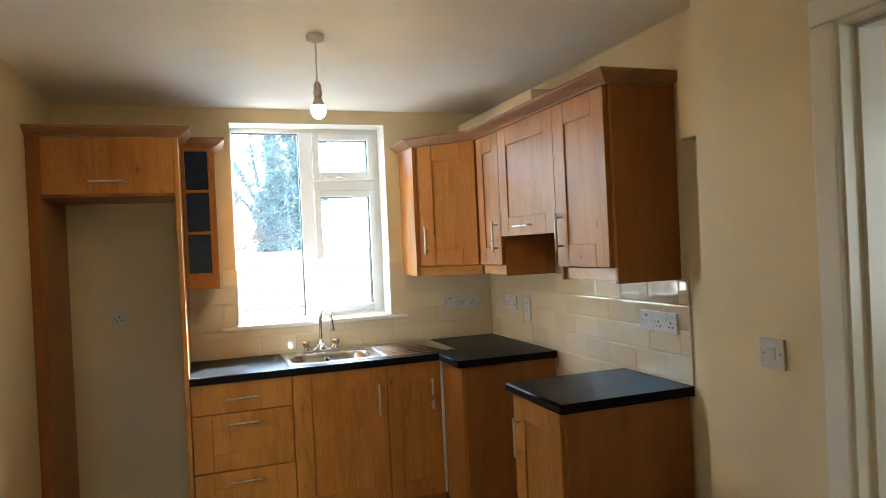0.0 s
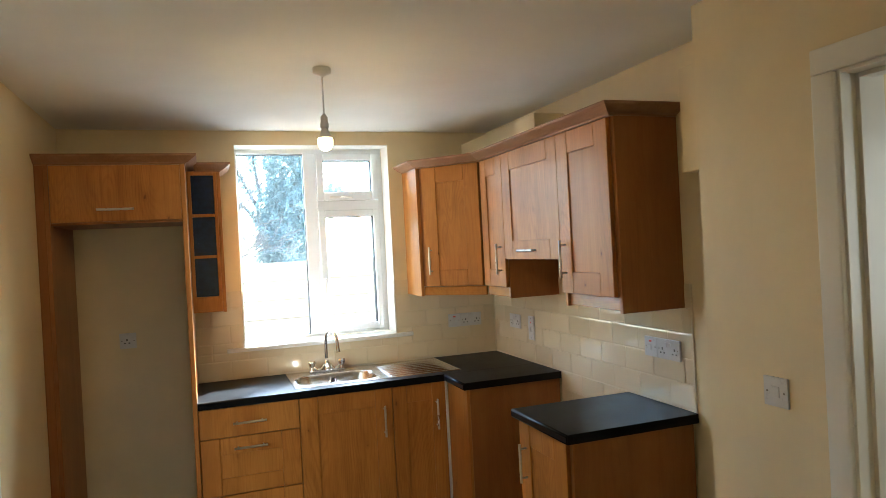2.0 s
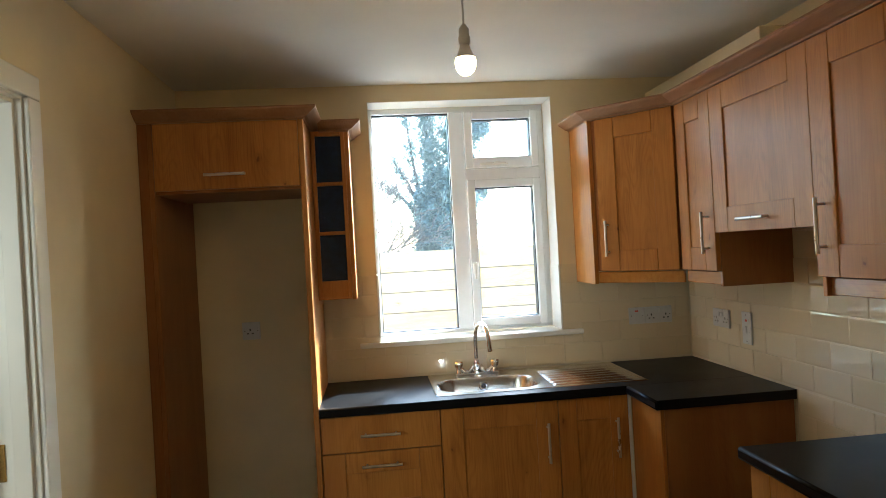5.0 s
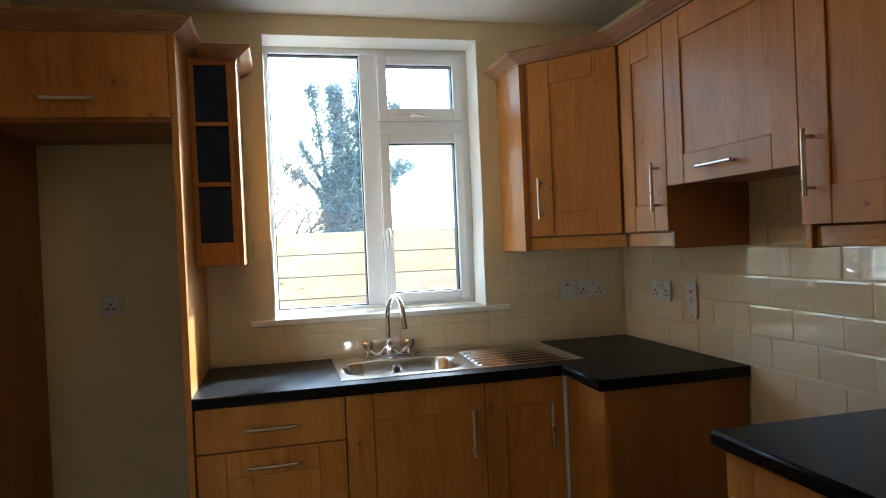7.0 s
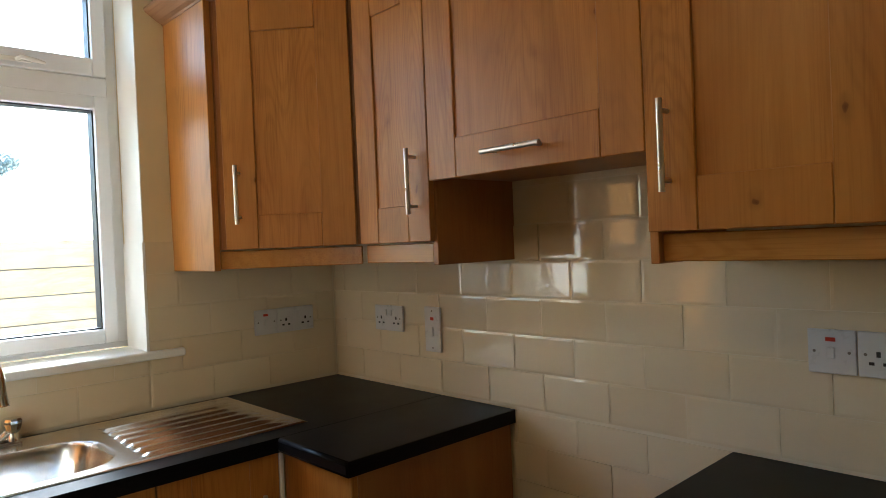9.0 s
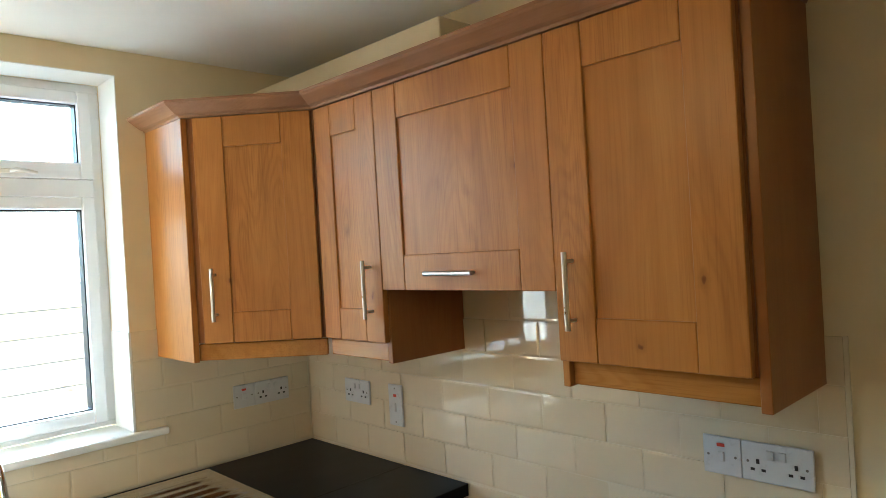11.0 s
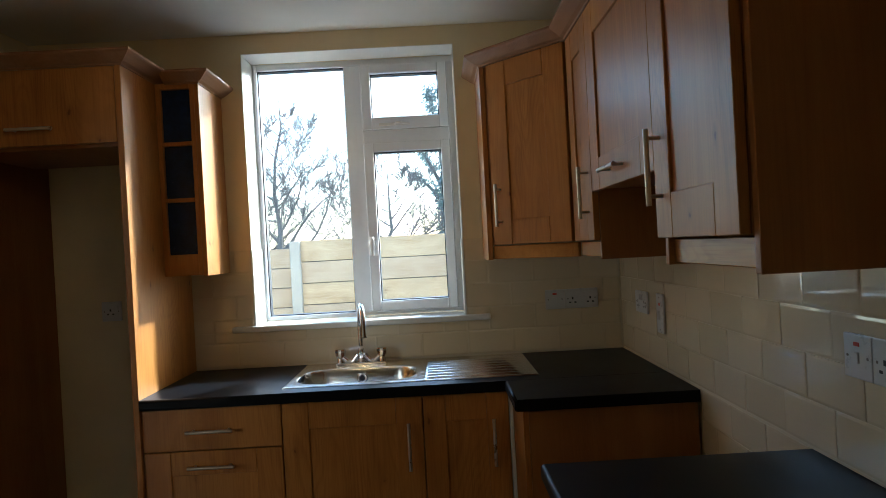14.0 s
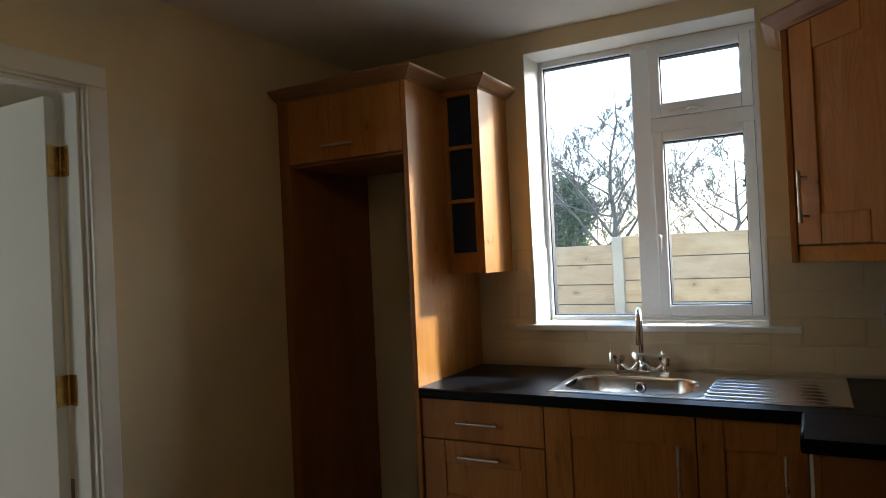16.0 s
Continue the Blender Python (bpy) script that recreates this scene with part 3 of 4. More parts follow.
# slim wall cabinet with blue panes beside the tall housing
NX0, NX1, NF = 0.535, 0.707, 4.238
slim = thing("wall_cabinet", (0.64, 4.38, 1.33), "slim oak-effect wall cabinet with three dark blue panes", "cabinet", "wall cabinets")
part("body", boxes((NX0 + 0.001, NX1 - 0.019, NF + 0.03, NY - 0.001, 1.37, Z1)), oak_shaded, slim)
part("side_panel", boxes((NX1 - 0.018, NX1, NF + 0.001, NY - 0.001, ZP, Z1), bevel=0.0015), oak, slim)
gx0, gx1 = NX0 + 0.02, NX1 - 0.036
part("frame", boxes((NX0 + 0.001, gx0, NF, NF + 0.025, ZP + 0.004, Z1 - 0.001), (gx1, NX1 - 0.0185, NF, NF + 0.025, ZP + 0.004, Z1 - 0.001), (gx0, gx1, NF, NF + 0.025, 2.084, Z1 - 0.001),
                    (gx0, gx1, NF, NF + 0.025, ZP + 0.004, 1.424), (gx0, gx1, NF, NF + 0.025, 1.633, 1.649), (gx0, gx1, NF, NF + 0.025, 1.858, 1.874), bevel=0.0015), oak, slim)
for z0, z1 in ((1.424, 1.633), (1.649, 1.858), (1.874, 2.084)):
    part("pane", boxes((gx0, gx1, NF + 0.018, NF + 0.022, z0, z1)), navy, slim, "dark blue glossy pane")
bm = bmesh.new()
sweep(bm, [(NX0 + 0.04, NF), (NX1, NF), (NX1, NY - 0.001)], [(-o, z - 0.006) for o, z in CROWN])
one("cornice", bm, crown_wood, (0.66, 4.35, 2.08), "brown wood cornice on the slim cabinet", "cornice")

# base units along the window wall
BY, BZ0, BZ1 = 3.962, 0.125, 0.868
drawers = thing("drawer_unit", (0.81, 4.2, 0), "oak-effect base unit with three drawers", "drawer unit", "base units")
part("body", boxes((0.5355, 1.034, BY + 0.02, NY - 0.03, 0.12, 0.87)), oak_shaded, drawers)
for z0, z1 in ((0.72, BZ1), (0.427, 0.715), (BZ0, 0.422)):
    flat = z0 > 0.7
    hz = 0.07 if flat else z1 - z0 - 0.052
    front(drawers, (0.5365, BY, z0), (1, 0, 0), S, 0.496, z1 - z0, (0.163, hz, 0.328, hz), flat=flat, name="drawer", rail=0.085)
sink_unit = thing("base_unit", (1.3, 4.2, 0), "oak-effect sink base unit with a shaker door", "cabinet", "base units")
part("body", boxes((1.035, 1.54, BY + 0.02, NY - 0.03, 0.12, 0.74)), oak_shaded, sink_unit)
front(sink_unit, (1.0365, BY, BZ0), (1, 0, 0), S, 0.503, BZ1 - BZ0, (0.453, 0.485, 0.453, 0.654))
base2 = thing("base_unit", (1.7, 4.2, 0), "narrow oak-effect base unit with a shaker door", "cabinet", "base units")
part("body", boxes((1.541, 1.851, BY + 0.02, NY - 0.03, 0.12, 0.74)), oak_shaded, base2)
front(base2, (1.5435, BY, BZ0), (1, 0, 0), S, 0.307, BZ1 - BZ0, (0.25, 0.485, 0.25, 0.654), stile=0.08)
part("edge_strip", boxes((1.8535, 1.866, BY + 0.001, BY + 0.02, BZ0, BZ1), bevel=0.001), plastic, base2, "white unfinished edge strip")
corner_base = thing("base_unit", (2.15, 3.85, 0), "oak-effect corner base unit with a plain end panel", "cabinet", "base units")
part("body", boxes((1.885, EX - 0.03, 3.684, 3.975, 0.12, 0.868)), oak_shaded, corner_base)
part("post", boxes((1.867, 1.8845, 3.664, 3.961, 0.1, 0.868), bevel=0.002), oak, corner_base)
part("end_panel", boxes((1.885, EX - 0.012, 3.664, 3.6835, 0, 0.868), bevel=0.0015), oak_shaded, corner_base)
one("plinth", boxes((0.5355, 1.866, 3.99, 4.008, 0.0, 0.119), bevel=0.001), oak_shaded, (1.2, 4.0, 0), "oak-effect plinth board under the base units", "plinth")

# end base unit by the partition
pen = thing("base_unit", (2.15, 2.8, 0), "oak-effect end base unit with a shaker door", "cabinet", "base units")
part("body", boxes((1.87, EX - 0.03, 2.61, 3.01, 0.12, 0.868)), oak_shaded, pen)
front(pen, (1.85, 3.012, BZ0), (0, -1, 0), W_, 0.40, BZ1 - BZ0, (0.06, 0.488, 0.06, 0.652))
part("end_panel", boxes((1.866, EX - 0.012, 2.586, 2.6095, 0, 0.868), bevel=0.0015), oak_shaded, pen)
part("end_panel", boxes((1.87, EX - 0.012, 3.0105, 3.028, 0, 0.868), bevel=0.0015), oak_shaded, pen)


def slab_top(bm, x0, x1, y0, y1, front_edges):
    """A post-formed top: z 0.872 to 0.91, its front edges rounded."""
    vs = bmesh.ops.create_cube(bm, size=1)["verts"]
    for v in vs:
        v.co = Vector(((x0 + x1) / 2 + v.co.x * (x1 - x0), (y0 + y1) / 2 + v.co.y * (y1 - y0), 0.891 + v.co.z * 0.038))
    es = []
    for e in {e for v in vs for e in v.link_edges}:
        a, b = e.verts
        if abs(a.co.z - b.co.z) > 0.01:
            continue
        if "s" in front_edges and max(a.co.y, b.co.y) < y0 + 1e-4 or "w" in front_edges and max(a.co.x, b.co.x) < x0 + 1e-4:
            es.append(e)
    r = bmesh.ops.bevel(bm, geom=es, offset=0.009, segments=4, affect="EDGES", profile=0.5)
    for f in r["faces"]:
        f.smooth = True


SX0, SX1, SY0, SY1 = 1.06, 1.95, 4.03, 4.475     # cut-out for the sink


def cut_top(x_cuts, y_cuts, hole):
    """A top with a hole, as one solid: cells between the cuts, but for the hole's."""
    bm = bmesh.new()
    v = {(i, j, k): bm.verts.new((x, y, z)) for i, x in enumerate(x_cuts) for j, y in enumerate(y_cuts) for k, z in enumerate((0.872, WTOP))}
    cells = [(i, j) for i in range(len(x_cuts) - 1) for j in range(len(y_cuts) - 1) if (i, j) != hole]
    for i, j in cells:
        for k in (0, 1):
            bm.faces.new((v[i, j, k], v[i + 1, j, k], v[i + 1, j + 1, k], v[i, j + 1, k]))
        for di, dj, a, b in ((0, -1, (i, j), (i + 1, j)), (0, 1, (i, j + 1), (i + 1, j + 1)), (-1, 0, (i, j), (i, j + 1)), (1, 0, (i + 1, j), (i + 1, j + 1))):
            if (i + di, j + dj) not in cells:
                bm.faces.new((v[(*a, 0)], v[(*b, 0)], v[(*b, 1)], v[(*a, 1)]))
    y0 = y_cuts[0]
    es = [e for e in bm.edges if all(abs(q.co.y - y0) < 1e-5 for q in e.verts) and abs(e.verts[0].co.z - e.verts[1].co.z) < 1e-5]
    for f in bmesh.ops.bevel(bm, geom=es, offset=0.009, segments=4, affect="EDGES", profile=0.5)["faces"]:
        f.smooth = True
    return bm


bm = cut_top((0.535, SX0, SX1, EX - 0.009), (3.946, SY0, SY1, NY - 0.009), (1, 1))
part("top", bm, worktop_mat, thing("worktop", (1.4, 4.2, 0.872), "black laminate worktop along the window wall", "worktop", "worktops"))
bm = bmesh.new()
slab_top(bm, 1.84, EX - 0.009, 3.648, 3.9435, "w")
ret = thing("worktop", (2.1, 3.8, 0.872), "black laminate worktop return in the corner", "worktop", "worktops")
part("top", bm, worktop_mat, ret)
part("joint_strip", boxes((1.846, EX - 0.010, 3.9437, 3.9458, 0.874, 0.9085)), black_plastic, ret, "dark joint between the tops")
part("edge_strip", boxes((1.846, EX - 0.010, 3.6465, 3.6478, 0.8735, WTOP - 0.0008)), worktop_mat, ret)
bm = bmesh.new()
slab_top(bm, 1.827, EX - 0.002, 2.567, 3.035, "w")
end_top = thing("worktop", (2.1, 2.8, 0.872), "black laminate worktop on the end base unit", "worktop", "worktops")
part("top", bm, worktop_mat, end_top)
part("edge_strip", boxes((1.833, EX - 0.003, 2.5655, 2.5668, 0.8735, WTOP - 0.0008)), worktop_mat, end_top)
part("edge_strip", boxes((1.833, EX - 0.010, 3.0352, 3.0365, 0.8735, WTOP - 0.0008)), worktop_mat, end_top)


# ---- sink and tap ----
def sink_mesh():
    """A pressed top with a bowl and a ribbed drainer, as one height field with rolled rim."""
    bm = bmesh.new()
    x0, x1, y0, y1 = 1.028, 1.975, 4.016, 4.5
    nx, ny = 200, 150

    def height(x, y):
        edge = min(x - x0, x1 - x, y - y0, y1 - y)
        z = 0.9115 + 0.0035 * min(1, edge / 0.006)
        if edge > 0.02:
            z -= 0.0022 * min(1, (edge - 0.02) / 0.006)
        bx, by, hx, hy, r = 1.285, 4.215, 0.232, 0.152, 0.11
        qx, qy = max(abs(x - bx) - hx + r, 0), max(abs(y - by) - hy + r, 0)
        d = r - math.hypot(qx, qy)
        if d > 0:
            s = min(1, d / 0.045)
            z -= 0.15 * (s * s * (3 - 2 * s)) ** 0.8
        if 1.55 < x < 1.95 and 4.04 < y < 4.425:
            fade = min(1, (x - 1.55) / 0.015, (1.95 - x) / 0.07)
            z += fade * (0.0105 * math.sin((y - 4.04) / 0.055 * math.pi) ** 2 - 0.0045)
        return z

    g = [[bm.verts.new((x0 + (x1 - x0) * i / nx, y0 + (y1 - y0) * j / ny, height(x0 + (x1 - x0) * i / nx, y0 + (y1 - y0) * j / ny))) for j in range(ny + 1)] for i in range(nx + 1)]
    for i in range(nx):
        for j in range(ny):
            bm.faces.new((g[i][j], g[i + 1][j], g[i + 1][j + 1], g[i][j + 1])).smooth = True
    return bm


sink = thing("sink", (1.5, 4.25, WTOP), "stainless steel inset sink with a ribbed drainer", "sink")
part("basin", sink_mesh(), steel, sink)
bm = bmesh.new()
lathe(bm, (1.285, 4.2, 0.762), (0, 0, 1), [(0.04, 0), (0.042, 0.003), (0.03, 0.004), (0.028, 0.001)])
part("waste", bm, chrome, sink)
bm = bmesh.new()
lathe(bm, (1.285, 4.348, 0.872), (0, -1, 0.25), [(0.021, 0), (0.022, 0.004), (0.0135, 0.005), (0.0125, 0.001)], 20)
ov = part("overflow", bm, chrome, sink)
bm = bmesh.new()
lathe(bm, (1.285, 4.3435, 0.8733), (0, -1, 0.25), [(0.011, 0), (0.011, 0.0015)], 14)
part("overflow_hole", bm, black_plastic, ov)

TX, TY = 1.272, 4.46
tap = thing("mixer_tap", (TX, TY, WTOP), "chrome bridge mixer tap with a swan-neck spout", "tap")
bm = bmesh.new()
for s in (-1, 1):
    bridge = [(TX + s * (0.014 + 0.076 * f), TY, WTOP + 0.042 - 0.026 * math.sin(math.pi * min(1, f * 1.15)) - 0.008 * f) for f in [k / 9 for k in range(10)]]
    tube(bm, bridge, [0.014, 0.013, 0.012, 0.0115, 0.011, 0.011, 0.0112, 0.0118, 0.0125, 0.013], 14)
    lathe(bm, (TX + s * 0.09, TY, WTOP + 0.003), (0, 0, 1), [(0.019, 0), (0.0195, 0.003), (0.015, 0.008), (0.0145, 0.024), (0.0125, 0.03)], 20)
lathe(bm, (TX, TY, WTOP + 0.004), (0, 0, 1), [(0.02, 0), (0.019, 0.02), (0.017, 0.036), (0.0185, 0.044), (0.0185, 0.05), (0.014, 0.055), (0.0135, 0.066)], 22)
box(bm, TX - 0.108, TX + 0.108, TY - 0.02, TY + 0.02, WTOP + 0.002, WTOP + 0.012, 0.004, 2)
part("body", bm, chrome, tap)
for s in (-1, 1):
    bm = bmesh.new()
    lathe(bm, (TX + s * 0.09, TY, WTOP + 0.031), (0, 0, 1), [(0.0125, 0), (0.016, 0.003), (0.0195, 0.009), (0.0245, 0.026), (0.0245, 0.033), (0.021, 0.0385), (0.008, 0.0395)], 10)
    for f in bm.faces:
        f.smooth = False
    part("knob", bm, chrome, tap, "faceted chrome knob")
bm = bmesh.new()
ux, uy, rr, top = 0.19, -0.98, 0.098, WTOP + 0.165
neck = [(TX, TY, WTOP + 0.08), (TX, TY, WTOP + 0.12), (TX, TY, top)]
neck += [(TX + ux * rr * (1 - math.cos(a)), TY + uy * rr * (1 - math.cos(a)), top + rr * math.sin(a)) for a in [math.pi * k / 12 for k in range(1, 12)]]
neck += [(TX + ux * rr * 2, TY + uy * rr * 2, top), (TX + ux * (rr * 2 + 0.008), TY + uy * (rr * 2 + 0.008), top - 0.025)]
tube(bm, neck, [0.0105] * (len(neck) - 2) + [0.0115, 0.0125], 14)
part("spout", bm, chrome, tap)


# ---- sockets, switches and boxes ----
def plate(o, u, n, w, h, name, label, category, group="wall accessories"):
    m = oriented(o, u, n)
    t = thing(name, m @ Vector((w / 2, 0, h / 2)), label, category, group)
    bm = boxes((0, w, -0.009, -0.001, 0, h), bevel=0.0025, seg=2)
    bmesh.ops.transform(bm, matrix=m, verts=bm.verts)
    part("plate", bm, socket_shaded, t)
    return t, m


def bit(t, m, name, x0, x1, z0, z1, depth, mat, bevel=0.0008):
    bm = boxes((x0, x1, -0.009 - depth, -0.0085, z0, z1), bevel=bevel)
    bmesh.ops.transform(bm, matrix=m, verts=bm.verts)
    part(name, bm, mat, t)


def outlet(t, m, cx, cz):
    bit(t, m, "pin_hole", cx - 0.0035, cx + 0.0035, cz + 0.007, cz + 0.0175, 0.0004, black_plastic, 0)
    for s in (-1, 1):
        bit(t, m, "pin_hole", cx + s * 0.0115 - 0.0045, cx + s * 0.0115 + 0.0045, cz - 0.0085, cz - 0.0025, 0.0004, black_plastic, 0)


def screws(t, m, pts):
    for x, z in pts:
        bm = bmesh.new()
        rod(bm, (x, -0.009, z), (x, -0.0098, z), 0.003, sides=10)
        bmesh.ops.transform(bm, matrix=m, verts=bm.verts)
        part("screw", bm, screw_steel, t)


def double_socket(o, u, n):
    t, m = plate(o, u, n, 0.146, 0.086, "double_socket", "white double switched wall socket on the tiles", "socket")
    for c in (0.034, 0.112):
        outlet(t, m, c, 0.032)
    for c in (0.06, 0.086):
        bit(t, m, "rocker", c - 0.007, c + 0.007, 0.052, 0.072, 0.004, socket_shaded)
    screws(t, m, ((0.013, 0.043), (0.133, 0.043)))


def fused_switch(o, u, n):
    t, m = plate(o, u, n, 0.085, 0.086, "cooker_switch", "white switch plate with a red neon on the tiles", "switch")
    bit(t, m, "neon", 0.032, 0.05, 0.063, 0.071, 0.001, red_plastic)
    bit(t, m, "rocker", 0.034, 0.048, 0.03, 0.052, 0.004, socket_shaded)
    screws(t, m, ((0.012, 0.043), (0.073, 0.043)))


TF_E, TF_N = EX - 0.009, NY - 0.009              # faces of the tiling
double_socket((TF_E, 4.262, 1.098), (0, -1, 0), W_)
iso, im = plate((TF_E, 4.006, 1.045), (0, -1, 0), W_, 0.07, 0.143, "isolator_switch", "tall white isolator switch with a red neon", "switch")
bit(iso, im, "neon", 0.027, 0.043, 0.1, 0.11, 0.001, red_plastic)
bit(iso, im, "rocker", 0.029, 0.041, 0.05, 0.08, 0.006, socket_shaded)
screws(iso, im, ((0.035, 0.013), (0.035, 0.13)))
fused_switch((TF_E, 2.873, 1.106), (0, -1, 0), W_)
double_socket((TF_E, 2.786, 1.106), (0, -1, 0), W_)
fused_switch((2.091, TF_N, 1.097), (1, 0, 0), S)
double_socket((2.177, TF_N, 1.097), (1, 0, 0), S)
ns, nm = plate((0.135, NY, 1.15), (1, 0, 0), S, 0.086, 0.086, "single_socket", "white single wall socket on cream paint", "socket")
outlet(ns, nm, 0.038, 0.036)
bit(ns, nm, "rocker", 0.06, 0.073, 0.05, 0.068, 0.004, socket_shaded)
screws(ns, nm, ((0.012, 0.043), (0.074, 0.043)))
ls, lm = plate((NIB, 1.942, 1.114), (0, -1, 0), W_, 0.087, 0.087, "light_switch", "white light switch with a wide rocker on cream paint", "switch")
bit(ls, lm, "rocker", 0.028, 0.058, 0.028, 0.06, 0.003, socket_shaded)
screws(ls, lm, ((0.013, 0.043), (0.074, 0.043)))
jb = thing("junction_box", (2.215, 2.195, 1.73), "small white electrical box on the wall return", "electrical box")
part("box", boxes((2.187, 2.265, NIBY + 0.0005, 2.197, 1.685, 1.782), bevel=0.004, seg=2), plastic, jb)
part("lid_gap", boxes((2.189, 2.263, NIBY + 0.001, 2.1955, 1.783, 1.787)), black_plastic, jb)
part("latch", boxes((2.1855, 2.188, 2.1865, 2.193, 1.728, 1.736), bevel=0.0008), black_plastic, jb)

# ---- ceiling lamp ----
PX, PY = 1.092, 3.098
lamp = thing("pendant_lamp", (PX, PY, CZ), "white ceiling pendant with a bare lit bulb", "ceiling lamp")
bm = bmesh.new()
lathe(bm, (PX, PY, CZ), (0, 0, -1), [(0.034, 0.0), (0.037, 0.004), (0.036, 0.022), (0.02, 0.029), (0.007, 0.036)], 28)
part("ceiling_rose", bm, plastic, lamp)
part("cord", rod(bmesh.new(), (PX, PY, CZ - 0.03), (PX, PY, 2.187), 0.0032, sides=8), plastic, lamp)
bm = bmesh.new()
lathe(bm, (PX, PY, 2.192), (0, 0, -1), [(0.007, 0), (0.012, 0.008), (0.015, 0.012), (0.015, 0.034), (0.0175, 0.036), (0.0175, 0.056), (0.015, 0.058)], 22)
part("lamp_holder", bm, plastic, lamp)
bm = bmesh.new()
lathe(bm, (PX, PY, 2.134), (0, 0, -1), [(0.013, 0), (0.016, 0.012), (0.021, 0.024), (0.0285, 0.04)], 22)
bl = part("bulb_base", bm, plastic, lamp)
bm = bmesh.new()
lathe(bm, (PX, PY, 2.094), (0, 0, -1), [(0.0285, 0), (0.0305, 0.012), (0.0285, 0.027), (0.022, 0.04), (0.012, 0.048), (0.004, 0.05)], 22)
part("bulb_glass", bm, bulb_glow, bl, "warm glowing bulb")

# ---- garden ----
# Out of view; its pale colour serves as a reflector below the window.
structure("ground", boxes((-400, 400, NY + 0.3, 800, -0.4, -0.15)), bounce_ground, "pale unseen garden ground that bounces light indoors")


def fence_bay(x0, x1, top, y):
    bay = thing("fence", ((x0 + x1) / 2, y, -0.15), "pale timber fence of wide horizontal boards", "fence", "fence bays")
    z, high = top, 0.212 if top < 1.5 else 0.232
    while z > -0.1:
        zb = max(z - high, -0.14)
        part("board", boxes((x0 + 0.05, x1 - 0.05, y - 0.012 + random.uniform(-0.003, 0.003), y + 0.014, zb + 0.004, z - 0.004), bevel=0.004), fence_wood, bay)
        # Dark strip behind each joint, added to draw the shadow line between boards.
        part("rail", boxes((x0 + 0.05, x1 - 0.05, y + 0.015, y + 0.05, zb - 0.03, zb + 0.03)), bark, bay)
        z -= high
    return bay


def fence_post(x, y, top):
    p = one("fence_post", boxes((x - 0.055, x + 0.055, y - 0.06, y + 0.06, -0.15, top), bevel=0.008), concrete, (x, y, -0.15), "grey concrete slotted fence post", "post", "fence posts")
    return p


FNY = 8.8
xs = [0.1 + 1.836 * k for k in range(-5, 6)]
for x0, x1 in zip(xs, xs[1:]):
    fence_bay(x0, x1, 1.462 if x1 < 0.2 else 1.54, FNY)
for x in xs:
    fence_post(x, FNY, 1.47 if x < 0 else 1.535)


def limb(bm, p, d, length, r, depth, rnd, spread=0.55, lift=0.12, sides=5, tips=None, ratio=(0.45, 0.7)):
    pts, rad = [p.copy()], [r]
    k = 5
    for i in range(k):
        d = (d + Vector((rnd.uniform(-1, 1), rnd.uniform(-1, 1), rnd.uniform(-0.6, 1))) * 0.16 + Vector((0, 0, lift * 0.3))).normalized()
        p = p + d * (length / k)
        pts.append(p.copy())
        rad.append(max(r * (1 - 0.62 * (i + 1) / k), 0.0068))
        if tips is not None:
            tips.append(p.copy())
        if depth > 0 and i >= 1:
            for _ in range(rnd.choice((1, 1, 2))):
                s = (d + Vector((rnd.uniform(-1, 1), rnd.uniform(-1, 1), rnd.uniform(-0.35, 0.7))) * spread * 1.6).normalized()
                limb(bm, p.copy(), s, length * rnd.uniform(*ratio), rad[-1] * 0.6, depth - 1, rnd, spread, lift, max(3, sides - 1), tips, ratio)
    tube(bm, pts, rad, sides)


def bare_tree(x, y, h, seed, lean=0.0, reach=1.0, limbs=15):
    """A crooked stem with limbs at many heights, the lower ones the longer."""
    rnd = random.Random(seed)
    t = thing("tree", (x, y, -0.15), "bare leafless winter tree behind the fence", "tree", "bare trees")
    stem = [Vector((x, y, -0.2))]
    for k in range(1, 8):
        stem.append(Vector((x + lean * h * k / 7 + rnd.uniform(-0.09, 0.09), y + rnd.uniform(-0.06, 0.06), h * k / 7)))
    part("trunk", tube(bmesh.new(), stem, [0.075, 0.068, 0.058, 0.046, 0.036, 0.027, 0.017, 0.006], 8), bark, t)
    bm = bmesh.new()
    for k in range(limbs):
        f = 0.22 + 0.7 * k / limbs
        i = min(int(f * 7), 6)
        p = stem[i].lerp(stem[i + 1], f * 7 - i)
        side = 1 if (k + seed) % 2 else -1
        d = Vector((side * rnd.uniform(0.5, 1.0), rnd.uniform(-0.5, 0.5), rnd.uniform(0.15, 0.75))).normalized()
        limb(bm, p, d, reach * (1.05 - f) * h * rnd.uniform(0.36, 0.55), 0.042 * (1.15 - f), 3, rnd, 0.75, 0.04, 4, None, (0.32, 0.62))
    part("crown", bm, bark, t)


def leaves(points, per, spread, size, rnd):
    vs, fs = [], []
    for p in points:
        for _ in range(per):
            c = p + Vector((rnd.gauss(0, spread), rnd.gauss(0, spread), rnd.gauss(0, spread)))
            a = Vector((rnd.gauss(0, 1), rnd.gauss(0, 1), rnd.gauss(0, 1))).normalized()
            b = a.orthogonal().normalized()
            s = size * rnd.uniform(0.6, 1.4)
            i = len(vs)
            vs += [c + a * s, c + b * s * 0.55, c - a * s, c - b * s * 0.55]
            fs.append((i, i + 1, i + 2, i + 3))
    me = bpy.data.meshes.new("leaves")
    me.from_pydata(vs, [], fs)
    return me


